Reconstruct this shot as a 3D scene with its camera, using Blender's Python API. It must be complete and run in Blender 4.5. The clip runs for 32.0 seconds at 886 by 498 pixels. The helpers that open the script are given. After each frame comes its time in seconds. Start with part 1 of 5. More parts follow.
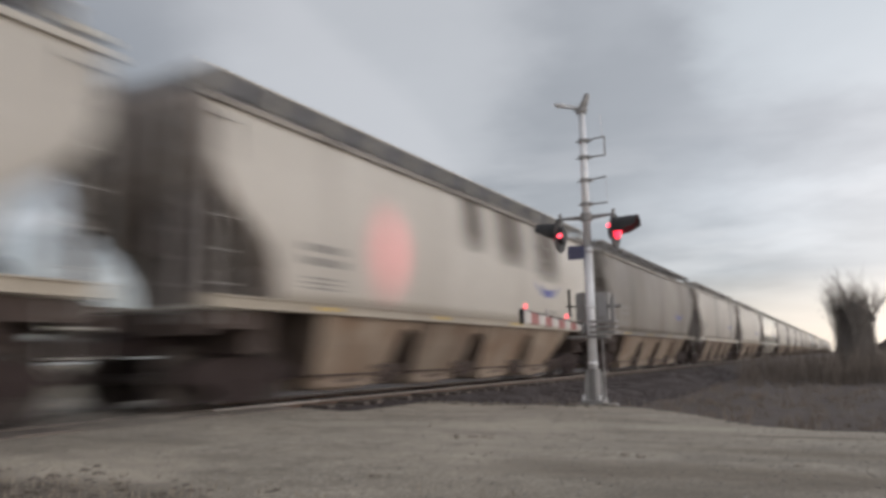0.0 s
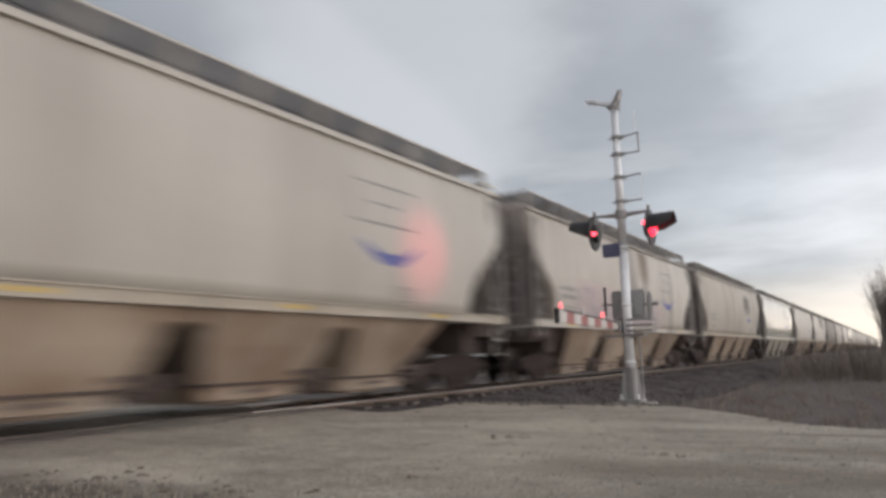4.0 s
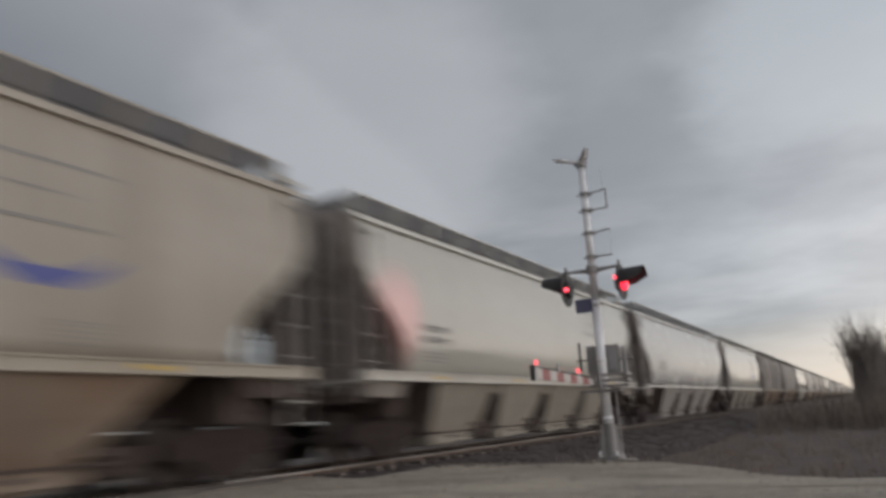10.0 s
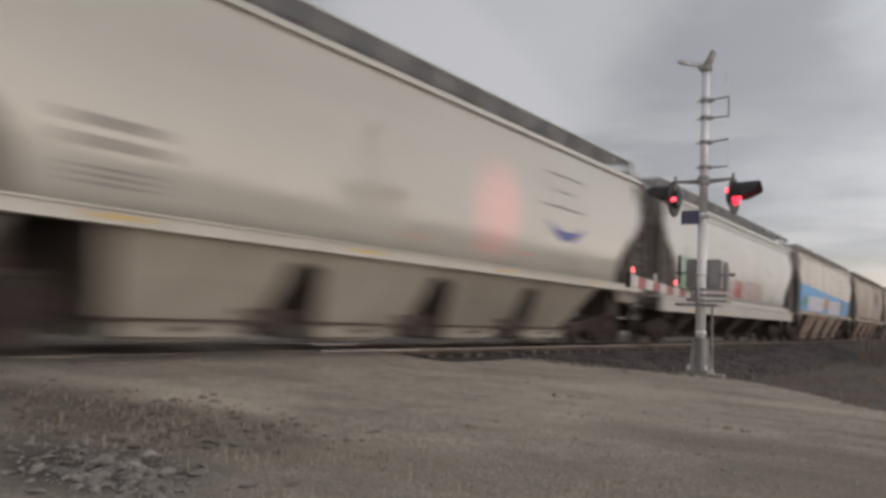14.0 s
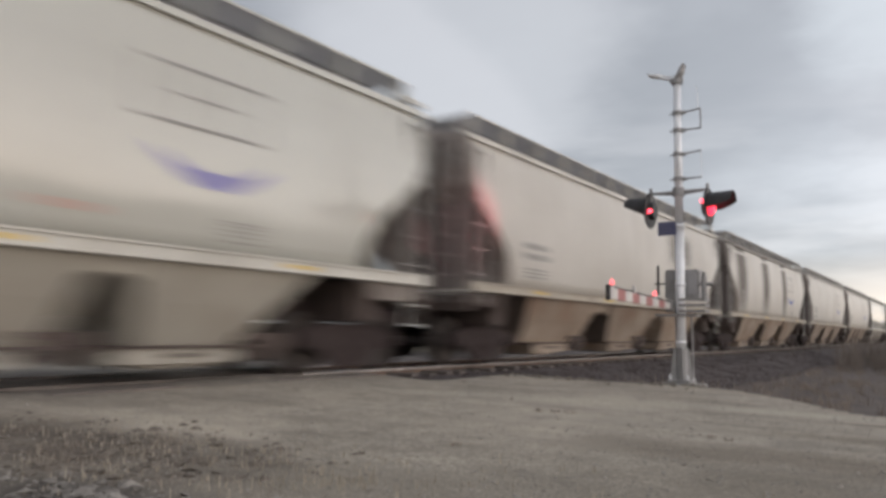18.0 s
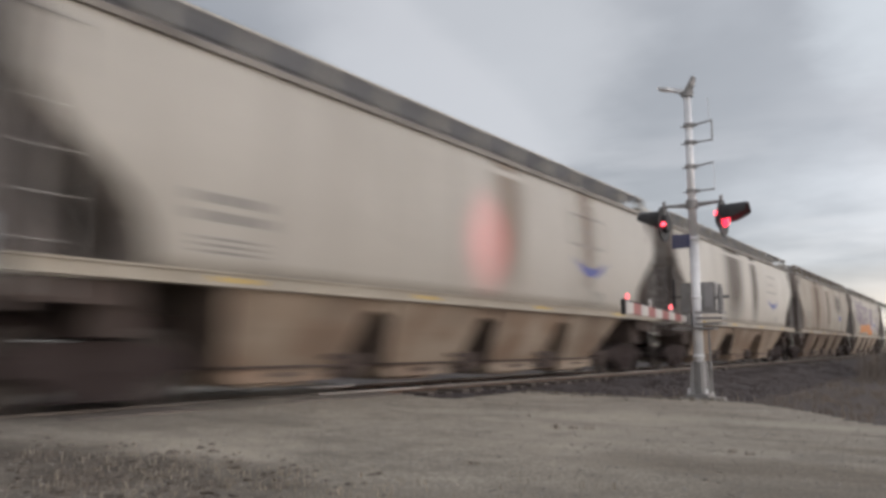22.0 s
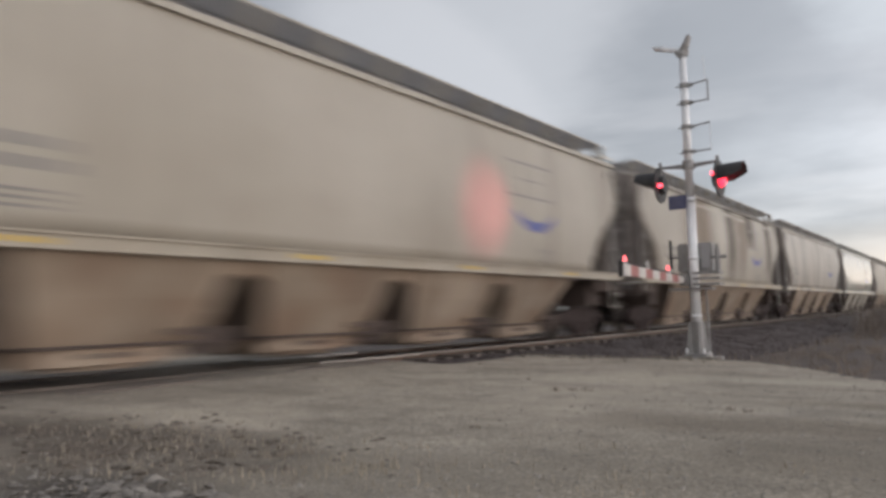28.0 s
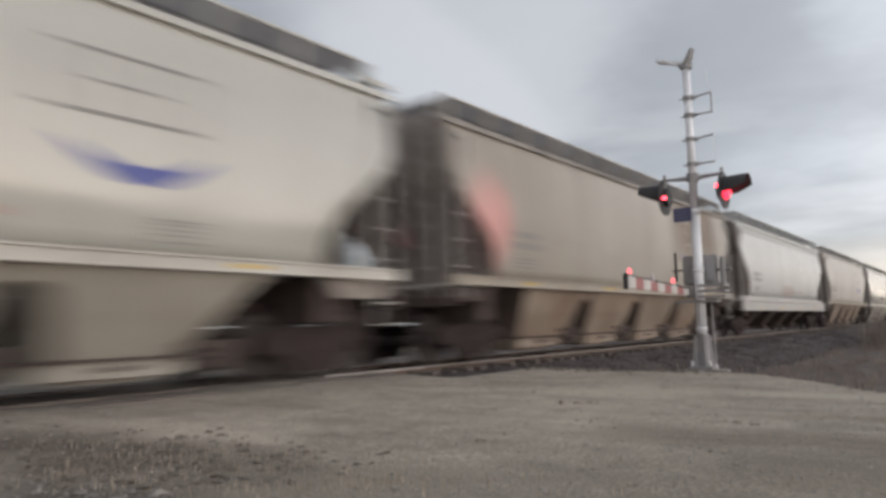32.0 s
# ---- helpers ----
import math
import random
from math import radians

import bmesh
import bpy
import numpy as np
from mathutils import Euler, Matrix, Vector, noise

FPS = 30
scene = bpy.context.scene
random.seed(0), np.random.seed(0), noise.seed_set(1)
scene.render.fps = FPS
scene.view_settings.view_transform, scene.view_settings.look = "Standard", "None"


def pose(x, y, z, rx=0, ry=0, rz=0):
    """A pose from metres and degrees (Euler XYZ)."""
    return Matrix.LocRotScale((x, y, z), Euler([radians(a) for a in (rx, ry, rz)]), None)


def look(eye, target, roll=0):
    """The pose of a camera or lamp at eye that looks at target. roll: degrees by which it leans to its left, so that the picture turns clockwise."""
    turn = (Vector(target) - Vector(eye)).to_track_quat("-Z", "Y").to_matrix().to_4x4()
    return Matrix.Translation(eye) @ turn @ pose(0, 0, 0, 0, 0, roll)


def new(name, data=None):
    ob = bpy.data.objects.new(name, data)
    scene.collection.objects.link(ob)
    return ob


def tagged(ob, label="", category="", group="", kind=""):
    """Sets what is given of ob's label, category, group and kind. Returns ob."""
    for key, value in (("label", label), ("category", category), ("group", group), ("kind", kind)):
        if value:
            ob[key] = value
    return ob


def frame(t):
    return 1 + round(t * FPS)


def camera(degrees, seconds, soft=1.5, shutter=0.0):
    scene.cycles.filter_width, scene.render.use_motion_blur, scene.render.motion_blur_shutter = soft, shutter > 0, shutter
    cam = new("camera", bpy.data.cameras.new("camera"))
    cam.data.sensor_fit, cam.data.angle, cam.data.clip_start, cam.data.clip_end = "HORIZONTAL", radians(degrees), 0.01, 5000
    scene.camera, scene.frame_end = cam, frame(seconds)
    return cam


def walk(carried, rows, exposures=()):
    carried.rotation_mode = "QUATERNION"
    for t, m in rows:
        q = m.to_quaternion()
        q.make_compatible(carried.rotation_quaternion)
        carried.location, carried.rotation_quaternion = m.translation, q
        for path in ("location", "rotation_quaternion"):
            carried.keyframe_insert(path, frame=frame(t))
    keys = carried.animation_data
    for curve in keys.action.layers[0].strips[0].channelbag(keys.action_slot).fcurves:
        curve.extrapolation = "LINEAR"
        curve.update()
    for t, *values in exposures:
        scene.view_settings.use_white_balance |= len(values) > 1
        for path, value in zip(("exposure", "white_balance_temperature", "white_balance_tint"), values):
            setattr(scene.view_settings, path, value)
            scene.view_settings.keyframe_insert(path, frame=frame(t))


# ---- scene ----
# the camera is held by a standing viewer beside the crossing; it only turns
EYE = (0.0, 0.0, 0.80)
cam = camera(61.2, 32.0, soft=3.4, shutter=1.0)
# seconds, yaw, pitch, roll
TURNS = [
    (0, 28.13, 8.25, 1.03), (0.5, 29.94, 7.94, 0.91), (1, 30.42, 8.66, 1.59), (1.5, 30.94, 8.32, 0.70),
    (2, 34.41, 8.43, 0.82), (2.5, 35.70, 7.52, 1.21), (3, 33.71, 7.04, 1.38), (3.5, 32.94, 8.77, 2.40),
    (4, 30.81, 8.35, 1.64), (4.5, 34.48, 7.67, 1.15), (6.5, 35.34, 10.80, 1.32), (7, 32.67, 11.10, 2.22),
    (7.5, 32.98, 11.44, 2.19), (8, 29.40, 11.26, 2.69), (8.5, 26.06, 10.60, 3.37), (9, 27.18, 11.20, 3.37),
    (9.5, 28.13, 11.80, 3.13), (10, 29.03, 12.81, 3.44), (10.5, 33.19, 13.17, 2.25), (11, 30.52, 12.06, 2.70),
    (11.5, 34.15, 11.09, 1.81), (12, 34.85, 9.41, 0.99), (12.5, 35.21, 8.40, 1.07), (13, 34.52, 8.03, 0.12),
    (13.5, 35.67, 6.69, -1.23), (14, 35.86, 4.73, -2.82), (14.5, 37.43, 4.55, -1.92), (16.5, 35.04, 5.70, 0.02),
    (17, 36.00, 7.05, -0.66), (17.5, 35.14, 7.06, -0.80), (18, 34.46, 6.14, -1.00), (18.5, 34.05, 6.58, -0.03),
    (19, 33.99, 6.98, 0.19), (19.5, 34.23, 6.04, -0.34), (20, 35.55, 8.42, 0.94), (20.5, 35.21, 7.50, 0.91),
    (21, 37.45, 8.96, 0.39), (21.5, 36.17, 8.47, -0.05), (22, 35.62, 7.48, 0.06), (22.5, 34.83, 8.01, 0.18),
    (23, 33.62, 7.67, 0.13), (23.5, 34.32, 7.42, 0.67), (24, 34.27, 6.72, 0.52), (24.5, 34.26, 6.18, 0.45),
    (26.5, 34.96, 5.56, 1.35), (27, 35.02, 5.61, 1.39), (27.5, 34.81, 4.62, 1.03), (28, 35.55, 4.93, 1.42),
    (28.5, 36.34, 4.91, 1.65), (29, 35.65, 4.72, 1.79), (29.5, 35.13, 4.39, 1.47), (30, 35.89, 5.18, 2.05),
    (30.5, 36.41, 5.16, 2.31), (31, 36.30, 5.57, 1.90), (31.5, 35.24, 6.21, 2.15), (32, 35.90, 5.93, 1.53),
]
walk(cam, [(t, pose(*EYE, 90 + p, r, y)) for t, y, p, r in TURNS],
     exposures=[(0.0, 0.0, 6500, 16.8), (2.0, -0.27, 6500, 16.8), (3.0, 0.02, 6500, 18), (4.0, 0.12, 6500, 16.8), (5.0, 0.08, 6500, 16.8), (7.0, -0.04, 6500, 16.5), (8.0, -0.29, 6500, 16.3), (10.0, -0.38, 6500, 16.3), (11.0, -0.27, 6500, 16.5), (12.0, -0.03, 6500, 16.8), (13.0, -0.05, 6500, 17.2), (14.0, -0.16, 6750, 19.2), (14.5, -0.22, 6800, 19.2), (17.0, 0.24, 6500, 17.1), (19.0, 0.08, 6500, 17.3), (20.0, 0.06, 6500, 17.3), (24.0, 0.15, 6500, 17.1), (27.0, 0.18, 6600, 18.0), (28.0, 0.13, 6500, 17.1), (29.0, 0.24, 6500, 17.1), (30.0, 0.24, 6500, 17.1), (31.0, 0.08, 6500, 17.1), (32.0, 0.15, 6500, 17.1)])

# ---- world and sun ----
SKY_DRIFT = (3.4, 1.1)


def make_world():
    w = bpy.data.worlds.new("dusk_sky")
    scene.world = w
    w.use_nodes = True
    nt = w.node_tree
    nt.nodes.clear()
    n, l = nt.nodes.new, nt.links.new
    out, bg = n("ShaderNodeOutputWorld"), n("ShaderNodeBackground")
    sky = n("ShaderNodeTexSky")
    sky.sky_type, sky.sun_disc = "NISHITA", False
    sky.sun_elevation, sky.sun_rotation = radians(14), radians(77)
    tc = n("ShaderNodeTexCoord")
    sep = n("ShaderNodeSeparateXYZ")
    l(tc.outputs["Generated"], sep.inputs[0])
    # clouds are stretched towards the horizon: project the direction on a flat layer
    lift = n("ShaderNodeMath"); lift.operation = "ADD"; lift.inputs[1].default_value = 0.18
    l(sep.outputs["Z"], lift.inputs[0])
    mx = n("ShaderNodeMath"); mx.operation = "MAXIMUM"; mx.inputs[1].default_value = 0.06
    l(lift.outputs[0], mx.inputs[0])
    dv = n("ShaderNodeVectorMath"); dv.operation = "DIVIDE"
    cmb = n("ShaderNodeCombineXYZ")
    for k in range(3):
        l(mx.outputs[0], cmb.inputs[k])
    l(tc.outputs["Generated"], dv.inputs[0]); l(cmb.outputs[0], dv.inputs[1])
    drift = n("ShaderNodeVectorMath"); drift.operation = "ADD"; drift.inputs[1].default_value = (SKY_DRIFT[0], SKY_DRIFT[1], 0.0)
    l(dv.outputs[0], drift.inputs[0])
    big = n("ShaderNodeTexNoise")
    big.inputs["Scale"].default_value, big.inputs["Detail"].default_value, big.inputs["Roughness"].default_value = 1.3, 6.0, 0.52
    l(drift.outputs[0], big.inputs["Vector"])
    ramp = n("ShaderNodeValToRGB")
    e = ramp.color_ramp.elements
    e[0].position, e[0].color = 0.34, (0.275, 0.300, 0.311, 1)
    e[1].position, e[1].color = 0.68, (0.43, 0.468, 0.478, 1)
    m = e.new(0.5); m.color = (0.322, 0.350, 0.360, 1)
    l(big.outputs["Fac"], ramp.inputs[0])
    # the overcast is brighter on the side of the sun
    dot = n("ShaderNodeVectorMath"); dot.operation = "DOT_PRODUCT"
    dot.inputs[1].default_value = (0.93, 0.25, 0.28)
    l(tc.outputs["Generated"], dot.inputs[0])
    br = n("ShaderNodeMapRange")
    br.inputs["From Min"].default_value, br.inputs["From Max"].default_value = -0.3, 1.0
    br.inputs["To Min"].default_value, br.inputs["To Max"].default_value = 0.86, 2.1
    l(dot.outputs["Value"], br.inputs["Value"])
    mul = n("ShaderNodeMix"); mul.data_type, mul.blend_type = "RGBA", "MULTIPLY"
    mul.inputs["Factor"].default_value = 1.0
    l(ramp.outputs[0], mul.inputs["A"]); l(br.outputs[0], mul.inputs["B"])
    # thinner and thicker cloud: towards, from and to (cosines), share, colour
    clouds = mul.outputs["Result"]
    for way, c0, c1, share, tint in (((-0.316, 0.824, 0.469), 0.968, 1.015, 0.55, (0.307, 0.335, 0.344)),
                                     ((-0.53, 0.775, 0.345), 0.992, 1.022, 0.55, (0.59, 0.63, 0.631)),
                                     ((0.05, 0.91, 0.405), 1.004, 1.022, 0.62, (0.62, 0.69, 0.70))):
        hole = n("ShaderNodeVectorMath"); hole.operation = "DOT_PRODUCT"
        hole.inputs[1].default_value = way
        l(tc.outputs["Generated"], hole.inputs[0])
        hn = n("ShaderNodeMath"); hn.operation = "MULTIPLY_ADD"; hn.inputs[1].default_value = 0.06
        l(big.outputs["Fac"], hn.inputs[0]); l(hole.outputs["Value"], hn.inputs[2])
        hr = n("ShaderNodeMapRange"); hr.interpolation_type = "SMOOTHSTEP"
        hr.inputs["From Min"].default_value, hr.inputs["From Max"].default_value = c0, c1
        hr.inputs["To Min"].default_value, hr.inputs["To Max"].default_value = 0.0, share
        l(hn.outputs[0], hr.inputs["Value"])
        thin = n("ShaderNodeMix"); thin.data_type = "RGBA"
        thin.inputs["B"].default_value = (*tint, 1)
        l(hr.outputs[0], thin.inputs["Factor"]); l(clouds, thin.inputs["A"])
        clouds = thin.outputs["Result"]
    # the edge of a paler cloud bank that slants down towards the line
    edge = n("ShaderNodeVectorMath"); edge.operation = "DOT_PRODUCT"
    edge.inputs[1].default_value = (-0.737, -0.173, -0.654)
    l(tc.outputs["Generated"], edge.inputs[0])
    wisp = n("ShaderNodeMath"); wisp.operation = "MULTIPLY_ADD"; wisp.inputs[1].default_value = 0.10
    l(big.outputs["Fac"], wisp.inputs[0]); l(edge.outputs["Value"], wisp.inputs[2])
    front = n("ShaderNodeMapRange"); front.interpolation_type = "SMOOTHSTEP"
    front.inputs["From Min"].default_value, front.inputs["From Max"].default_value = 0.035, 0.075
    l(wisp.outputs[0], front.inputs["Value"])
    back = n("ShaderNodeMapRange"); back.interpolation_type = "SMOOTHSTEP"
    back.inputs["From Min"].default_value, back.inputs["From Max"].default_value = 0.30, 0.08
    l(wisp.outputs[0], back.inputs["Value"])
    bank = n("ShaderNodeMath"); bank.operation = "MULTIPLY"
    l(front.outputs[0], bank.inputs[0]); l(back.outputs[0], bank.inputs[1])
    share = n("ShaderNodeMath"); share.operation = "MULTIPLY"; share.inputs[1].default_value = 0.34
    l(bank.outputs[0], share.inputs[0])
    paler = n("ShaderNodeMix"); paler.data_type = "RGBA"
    paler.inputs["B"].default_value = (0.60, 0.63, 0.63, 1)
    l(share.outputs[0], paler.inputs["Factor"]); l(clouds, paler.inputs["A"])
    clouds = paler.outputs["Result"]
    # long thin bars of cloud low over the fields
    flat = n("ShaderNodeVectorMath"); flat.operation = "MULTIPLY"; flat.inputs[1].default_value = (2.2, 2.2, 13.0)
    l(tc.outputs["Generated"], flat.inputs[0])
    bars = n("ShaderNodeTexNoise")
    bars.inputs["Scale"].default_value, bars.inputs["Detail"].default_value = 1.6, 4.0
    l(flat.outputs[0], bars.inputs["Vector"])
    thinbar = n("ShaderNodeMapRange"); thinbar.interpolation_type = "SMOOTHSTEP"
    thinbar.inputs["From Min"].default_value, thinbar.inputs["From Max"].default_value = 0.47, 0.68
    l(bars.outputs["Fac"], thinbar.inputs["Value"])
    lowest = n("ShaderNodeMapRange"); lowest.interpolation_type = "SMOOTHSTEP"
    lowest.inputs["From Min"].default_value, lowest.inputs["From Max"].default_value = 0.34, 0.12
    lowest.inputs["To Max"].default_value = 0.45
    l(sep.outputs["Z"], lowest.inputs["Value"])
    barshare = n("ShaderNodeMath"); barshare.operation = "MULTIPLY"
    l(thinbar.outputs[0], barshare.inputs[0]); l(lowest.outputs[0], barshare.inputs[1])
    lit = n("ShaderNodeMix"); lit.data_type = "RGBA"
    lit.inputs["B"].default_value = (0.72, 0.75, 0.74, 1)
    l(barshare.outputs[0], lit.inputs["Factor"]); l(clouds, lit.inputs["A"])
    clouds = lit.outputs["Result"]
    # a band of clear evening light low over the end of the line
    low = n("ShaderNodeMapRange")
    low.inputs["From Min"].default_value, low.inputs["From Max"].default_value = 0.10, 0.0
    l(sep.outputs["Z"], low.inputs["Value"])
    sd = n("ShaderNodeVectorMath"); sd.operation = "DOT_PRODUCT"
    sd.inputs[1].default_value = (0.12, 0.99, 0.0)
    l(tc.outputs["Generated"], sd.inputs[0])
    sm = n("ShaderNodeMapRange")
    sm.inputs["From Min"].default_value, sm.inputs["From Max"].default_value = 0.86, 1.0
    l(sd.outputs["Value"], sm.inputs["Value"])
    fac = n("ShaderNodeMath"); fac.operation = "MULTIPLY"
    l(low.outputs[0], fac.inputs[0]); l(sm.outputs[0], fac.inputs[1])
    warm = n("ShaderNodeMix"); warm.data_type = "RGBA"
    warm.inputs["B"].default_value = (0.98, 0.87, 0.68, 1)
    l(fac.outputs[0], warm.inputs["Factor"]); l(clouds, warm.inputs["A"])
    # bright strip low on the sun's side, added to light the car sides
    strip = n("ShaderNodeMapRange")
    strip.inputs["From Min"].default_value, strip.inputs["From Max"].default_value = 0.42, 0.02
    l(sep.outputs["Z"], strip.inputs["Value"])
    side = n("ShaderNodeMapRange")
    side.inputs["From Min"].default_value, side.inputs["From Max"].default_value = -0.12, 0.9
    l(sep.outputs["X"], side.inputs["Value"])
    sf = n("ShaderNodeMath"); sf.operation = "MULTIPLY"
    l(strip.outputs[0], sf.inputs[0]); l(side.outputs[0], sf.inputs[1])
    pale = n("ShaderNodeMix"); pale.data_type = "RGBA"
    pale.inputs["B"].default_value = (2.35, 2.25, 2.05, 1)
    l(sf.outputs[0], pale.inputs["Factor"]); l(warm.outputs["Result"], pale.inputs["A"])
    # thin blue air above the cloud
    air = n("ShaderNodeMix"); air.data_type, air.blend_type = "RGBA", "ADD"
    air.inputs["Factor"].default_value = 0.02
    l(pale.outputs["Result"], air.inputs["A"]); l(sky.outputs[0], air.inputs["B"])
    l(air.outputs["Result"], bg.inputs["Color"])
    bg.inputs["Strength"].default_value = 1.0
    l(bg.outputs[0], out.inputs["Surface"])


make_world()
sun = new("sun", bpy.data.lights.new("sun", "SUN"))
sun.data.energy, sun.data.angle, sun.data.color = 0.5, radians(110), (1.0, 0.95, 0.88)
sun.matrix_world = look((60, 14, 15.5), (0, 0, 0))


# ---- materials ----
def mat(name, base, rough=0.7, metal=0.0, second=None, scale=4.0, bump=0.0, bump_scale=60.0, streak=0.0, streak_col=(0.08, 0.06, 0.05),
        rust=0.0, rust_col=(0.16, 0.08, 0.045), per_object=0.0, emit=None, stretch=(1, 1, 1), spec=0.5, world=False, ruts=0.0, rut_col=(0.1, 0.09, 0.08), grain=0.12, speckle=0.0, patches=(), bump_size=0.02):
    m = bpy.data.materials.new(name)
    m.use_nodes = True
    nt = m.node_tree
    n, l = nt.nodes.new, nt.links.new
    b = nt.nodes["Principled BSDF"]
    b.inputs["Roughness"].default_value, b.inputs["Metallic"].default_value = rough, metal
    b.inputs["Specular IOR Level"].default_value = spec
    if emit:
        b.inputs["Emission Color"].default_value, b.inputs["Emission Strength"].default_value = (*emit[:3], 1), emit[3]
    tc = n("ShaderNodeTexCoord")
    src = tc.outputs["Object"]
    if world:
        geo = n("ShaderNodeNewGeometry")
        src = geo.outputs["Position"]
    oi = n("ShaderNodeObjectInfo")
    off = n("ShaderNodeVectorMath"); off.operation = "MULTIPLY_ADD"
    off.inputs[1].default_value = stretch
    sh = n("ShaderNodeCombineXYZ")
    k = n("ShaderNodeMath"); k.operation = "MULTIPLY"; k.inputs[1].default_value = 0.0 if world else 173.0
    l(oi.outputs["Random"], k.inputs[0])
    for i in range(3):
        l(k.outputs[0], sh.inputs[i])
    l(src, off.inputs[0]); l(sh.outputs[0], off.inputs[2])
    vec = off.outputs[0]

    def noise_tex(s, detail=4.0, v=vec):
        t = n("ShaderNodeTexNoise")
        t.inputs["Scale"].default_value, t.inputs["Detail"].default_value = s, detail
        l(v, t.inputs["Vector"])
        return t.outputs["Fac"]

    def mix(fac, a, c, mode="MIX"):
        t = n("ShaderNodeMix"); t.data_type, t.blend_type = "RGBA", mode
        for sock, v in (("Factor", fac), ("A", a), ("B", c)):
            if hasattr(v, "links"):
                l(v, t.inputs[sock])
            else:
                t.inputs[sock].default_value = v if sock == "Factor" else (*v[:3], 1)
        return t.outputs["Result"]

    def rng(v, a, c, lo=0.0, hi=1.0):
        t = n("ShaderNodeMapRange")
        for sock, x in (("From Min", a), ("From Max", c), ("To Min", lo), ("To Max", hi)):
            t.inputs[sock].default_value = x
        l(v, t.inputs["Value"])
        return t.outputs[0]

    col = mix(rng(noise_tex(scale), 0.35, 0.65), base, second or tuple(c * 0.8 for c in base))
    fine = noise_tex(scale * 9, 3.0)
    col = mix(rng(fine, 0.3, 0.7, 0.0, grain), col, tuple(c * 0.55 for c in base))
    if speckle:
        clod = noise_tex(11.0, 5.0)
        col = mix(rng(clod, 0.52, 0.72, 0.0, speckle * 0.75), col, tuple(c * 0.5 for c in base))
        sp = noise_tex(48.0, 2.0)
        col = mix(rng(sp, 0.45, 0.75, 0.0, speckle), col, tuple(c * 0.35 for c in base))
        col = mix(rng(sp, 0.48, 0.22, 0.0, speckle * 0.8), col, tuple(min(1, c * 1.7) for c in base))
    if ruts:
        rv = n("ShaderNodeVectorMath"); rv.operation = "MULTIPLY"
        rv.inputs[1].default_value = (0.45, 1.0, 1.0)
        l(vec, rv.inputs[0])
        col = mix(rng(noise_tex(1.5, 4.0, rv.outputs[0]), 0.47, 0.66, 0.0, ruts), col, rut_col)
        col = mix(rng(noise_tex(3.2, 6.0), 0.5, 0.72, 0.0, ruts * 0.9), col, rut_col)
        col = mix(rng(noise_tex(0.45, 5.0), 0.5, 0.68, 0.0, ruts * 0.8), col, tuple(min(1, c * 1.35) for c in base))
    for px, py, ax, ay, amount, pc in patches:
        # soft-edged spots of other soil, and of painted shade under the train
        pm = n("ShaderNodeMapping"); pm.vector_type = "POINT"
        pm.inputs["Location"].default_value = (-px / ax, -py / ay, 0)
        pm.inputs["Scale"].default_value = (1 / ax, 1 / ay, 0)
        l(vec, pm.inputs["Vector"])
        ln = n("ShaderNodeVectorMath"); ln.operation = "LENGTH"
        l(pm.outputs[0], ln.inputs[0])
        wob = n("ShaderNodeMath"); wob.operation = "ADD"
        l(ln.outputs["Value"], wob.inputs[0]); l(rng(noise_tex(1.6, 5.0), 0.25, 0.75, -0.35, 0.35), wob.inputs[1])
        col = mix(rng(wob.outputs[0], 1.25, 0.35, 0.0, amount), col, pc)
    if streak:
        sv = n("ShaderNodeVectorMath"); sv.operation = "MULTIPLY"
        sv.inputs[1].default_value = (0.6, 1.0, 0.06)
        l(vec, sv.inputs[0])
        wide = rng(noise_tex(0.85, 3.0, sv.outputs[0]), 0.53, 0.72)
        thin = rng(noise_tex(3.2, 3.0, sv.outputs[0]), 0.52, 0.75)
        both = n("ShaderNodeMath"); both.operation = "MULTIPLY_ADD"; both.inputs[1].default_value = 0.45
        l(thin, both.inputs[0]); l(wide, both.inputs[2])
        sc = n("ShaderNodeMath"); sc.operation = "MULTIPLY"; sc.inputs[1].default_value = streak; sc.use_clamp = True
        l(both.outputs[0], sc.inputs[0])
        col = mix(sc.outputs[0], col, streak_col)
    if rust:
        rz = n("ShaderNodeSeparateXYZ"); l(tc.outputs["Object"], rz.inputs[0])
        r1 = rng(noise_tex(1.3, 6.0), 0.48, 0.7)
        # rust gathers on the lower sheets and in long runs
        rl = n("ShaderNodeMath"); rl.operation = "MULTIPLY"
        l(r1, rl.inputs[0]); l(rng(rz.outputs["Z"], 1.4, 3.6, 1.0, 0.3), rl.inputs[1])
        sc = n("ShaderNodeMath"); sc.operation = "MULTIPLY"; sc.inputs[1].default_value = rust; sc.use_clamp = True
        l(rl.outputs[0], sc.inputs[0])
        col = mix(sc.outputs[0], col, rust_col)
    if per_object:
        hv = n("ShaderNodeHueSaturation")
        l(rng(oi.outputs["Random"], 0, 1, 1 - per_object, 1 + per_object), hv.inputs["Value"])
        l(col, hv.inputs["Color"])
        col = hv.outputs["Color"]
    l(col, b.inputs["Base Color"])
    if not metal:
        l(rng(noise_tex(scale * 1.7, 2.0), 0.3, 0.7, max(rough - 0.05, 0.05), min(rough + 0.08, 1.0)), b.inputs["Roughness"])
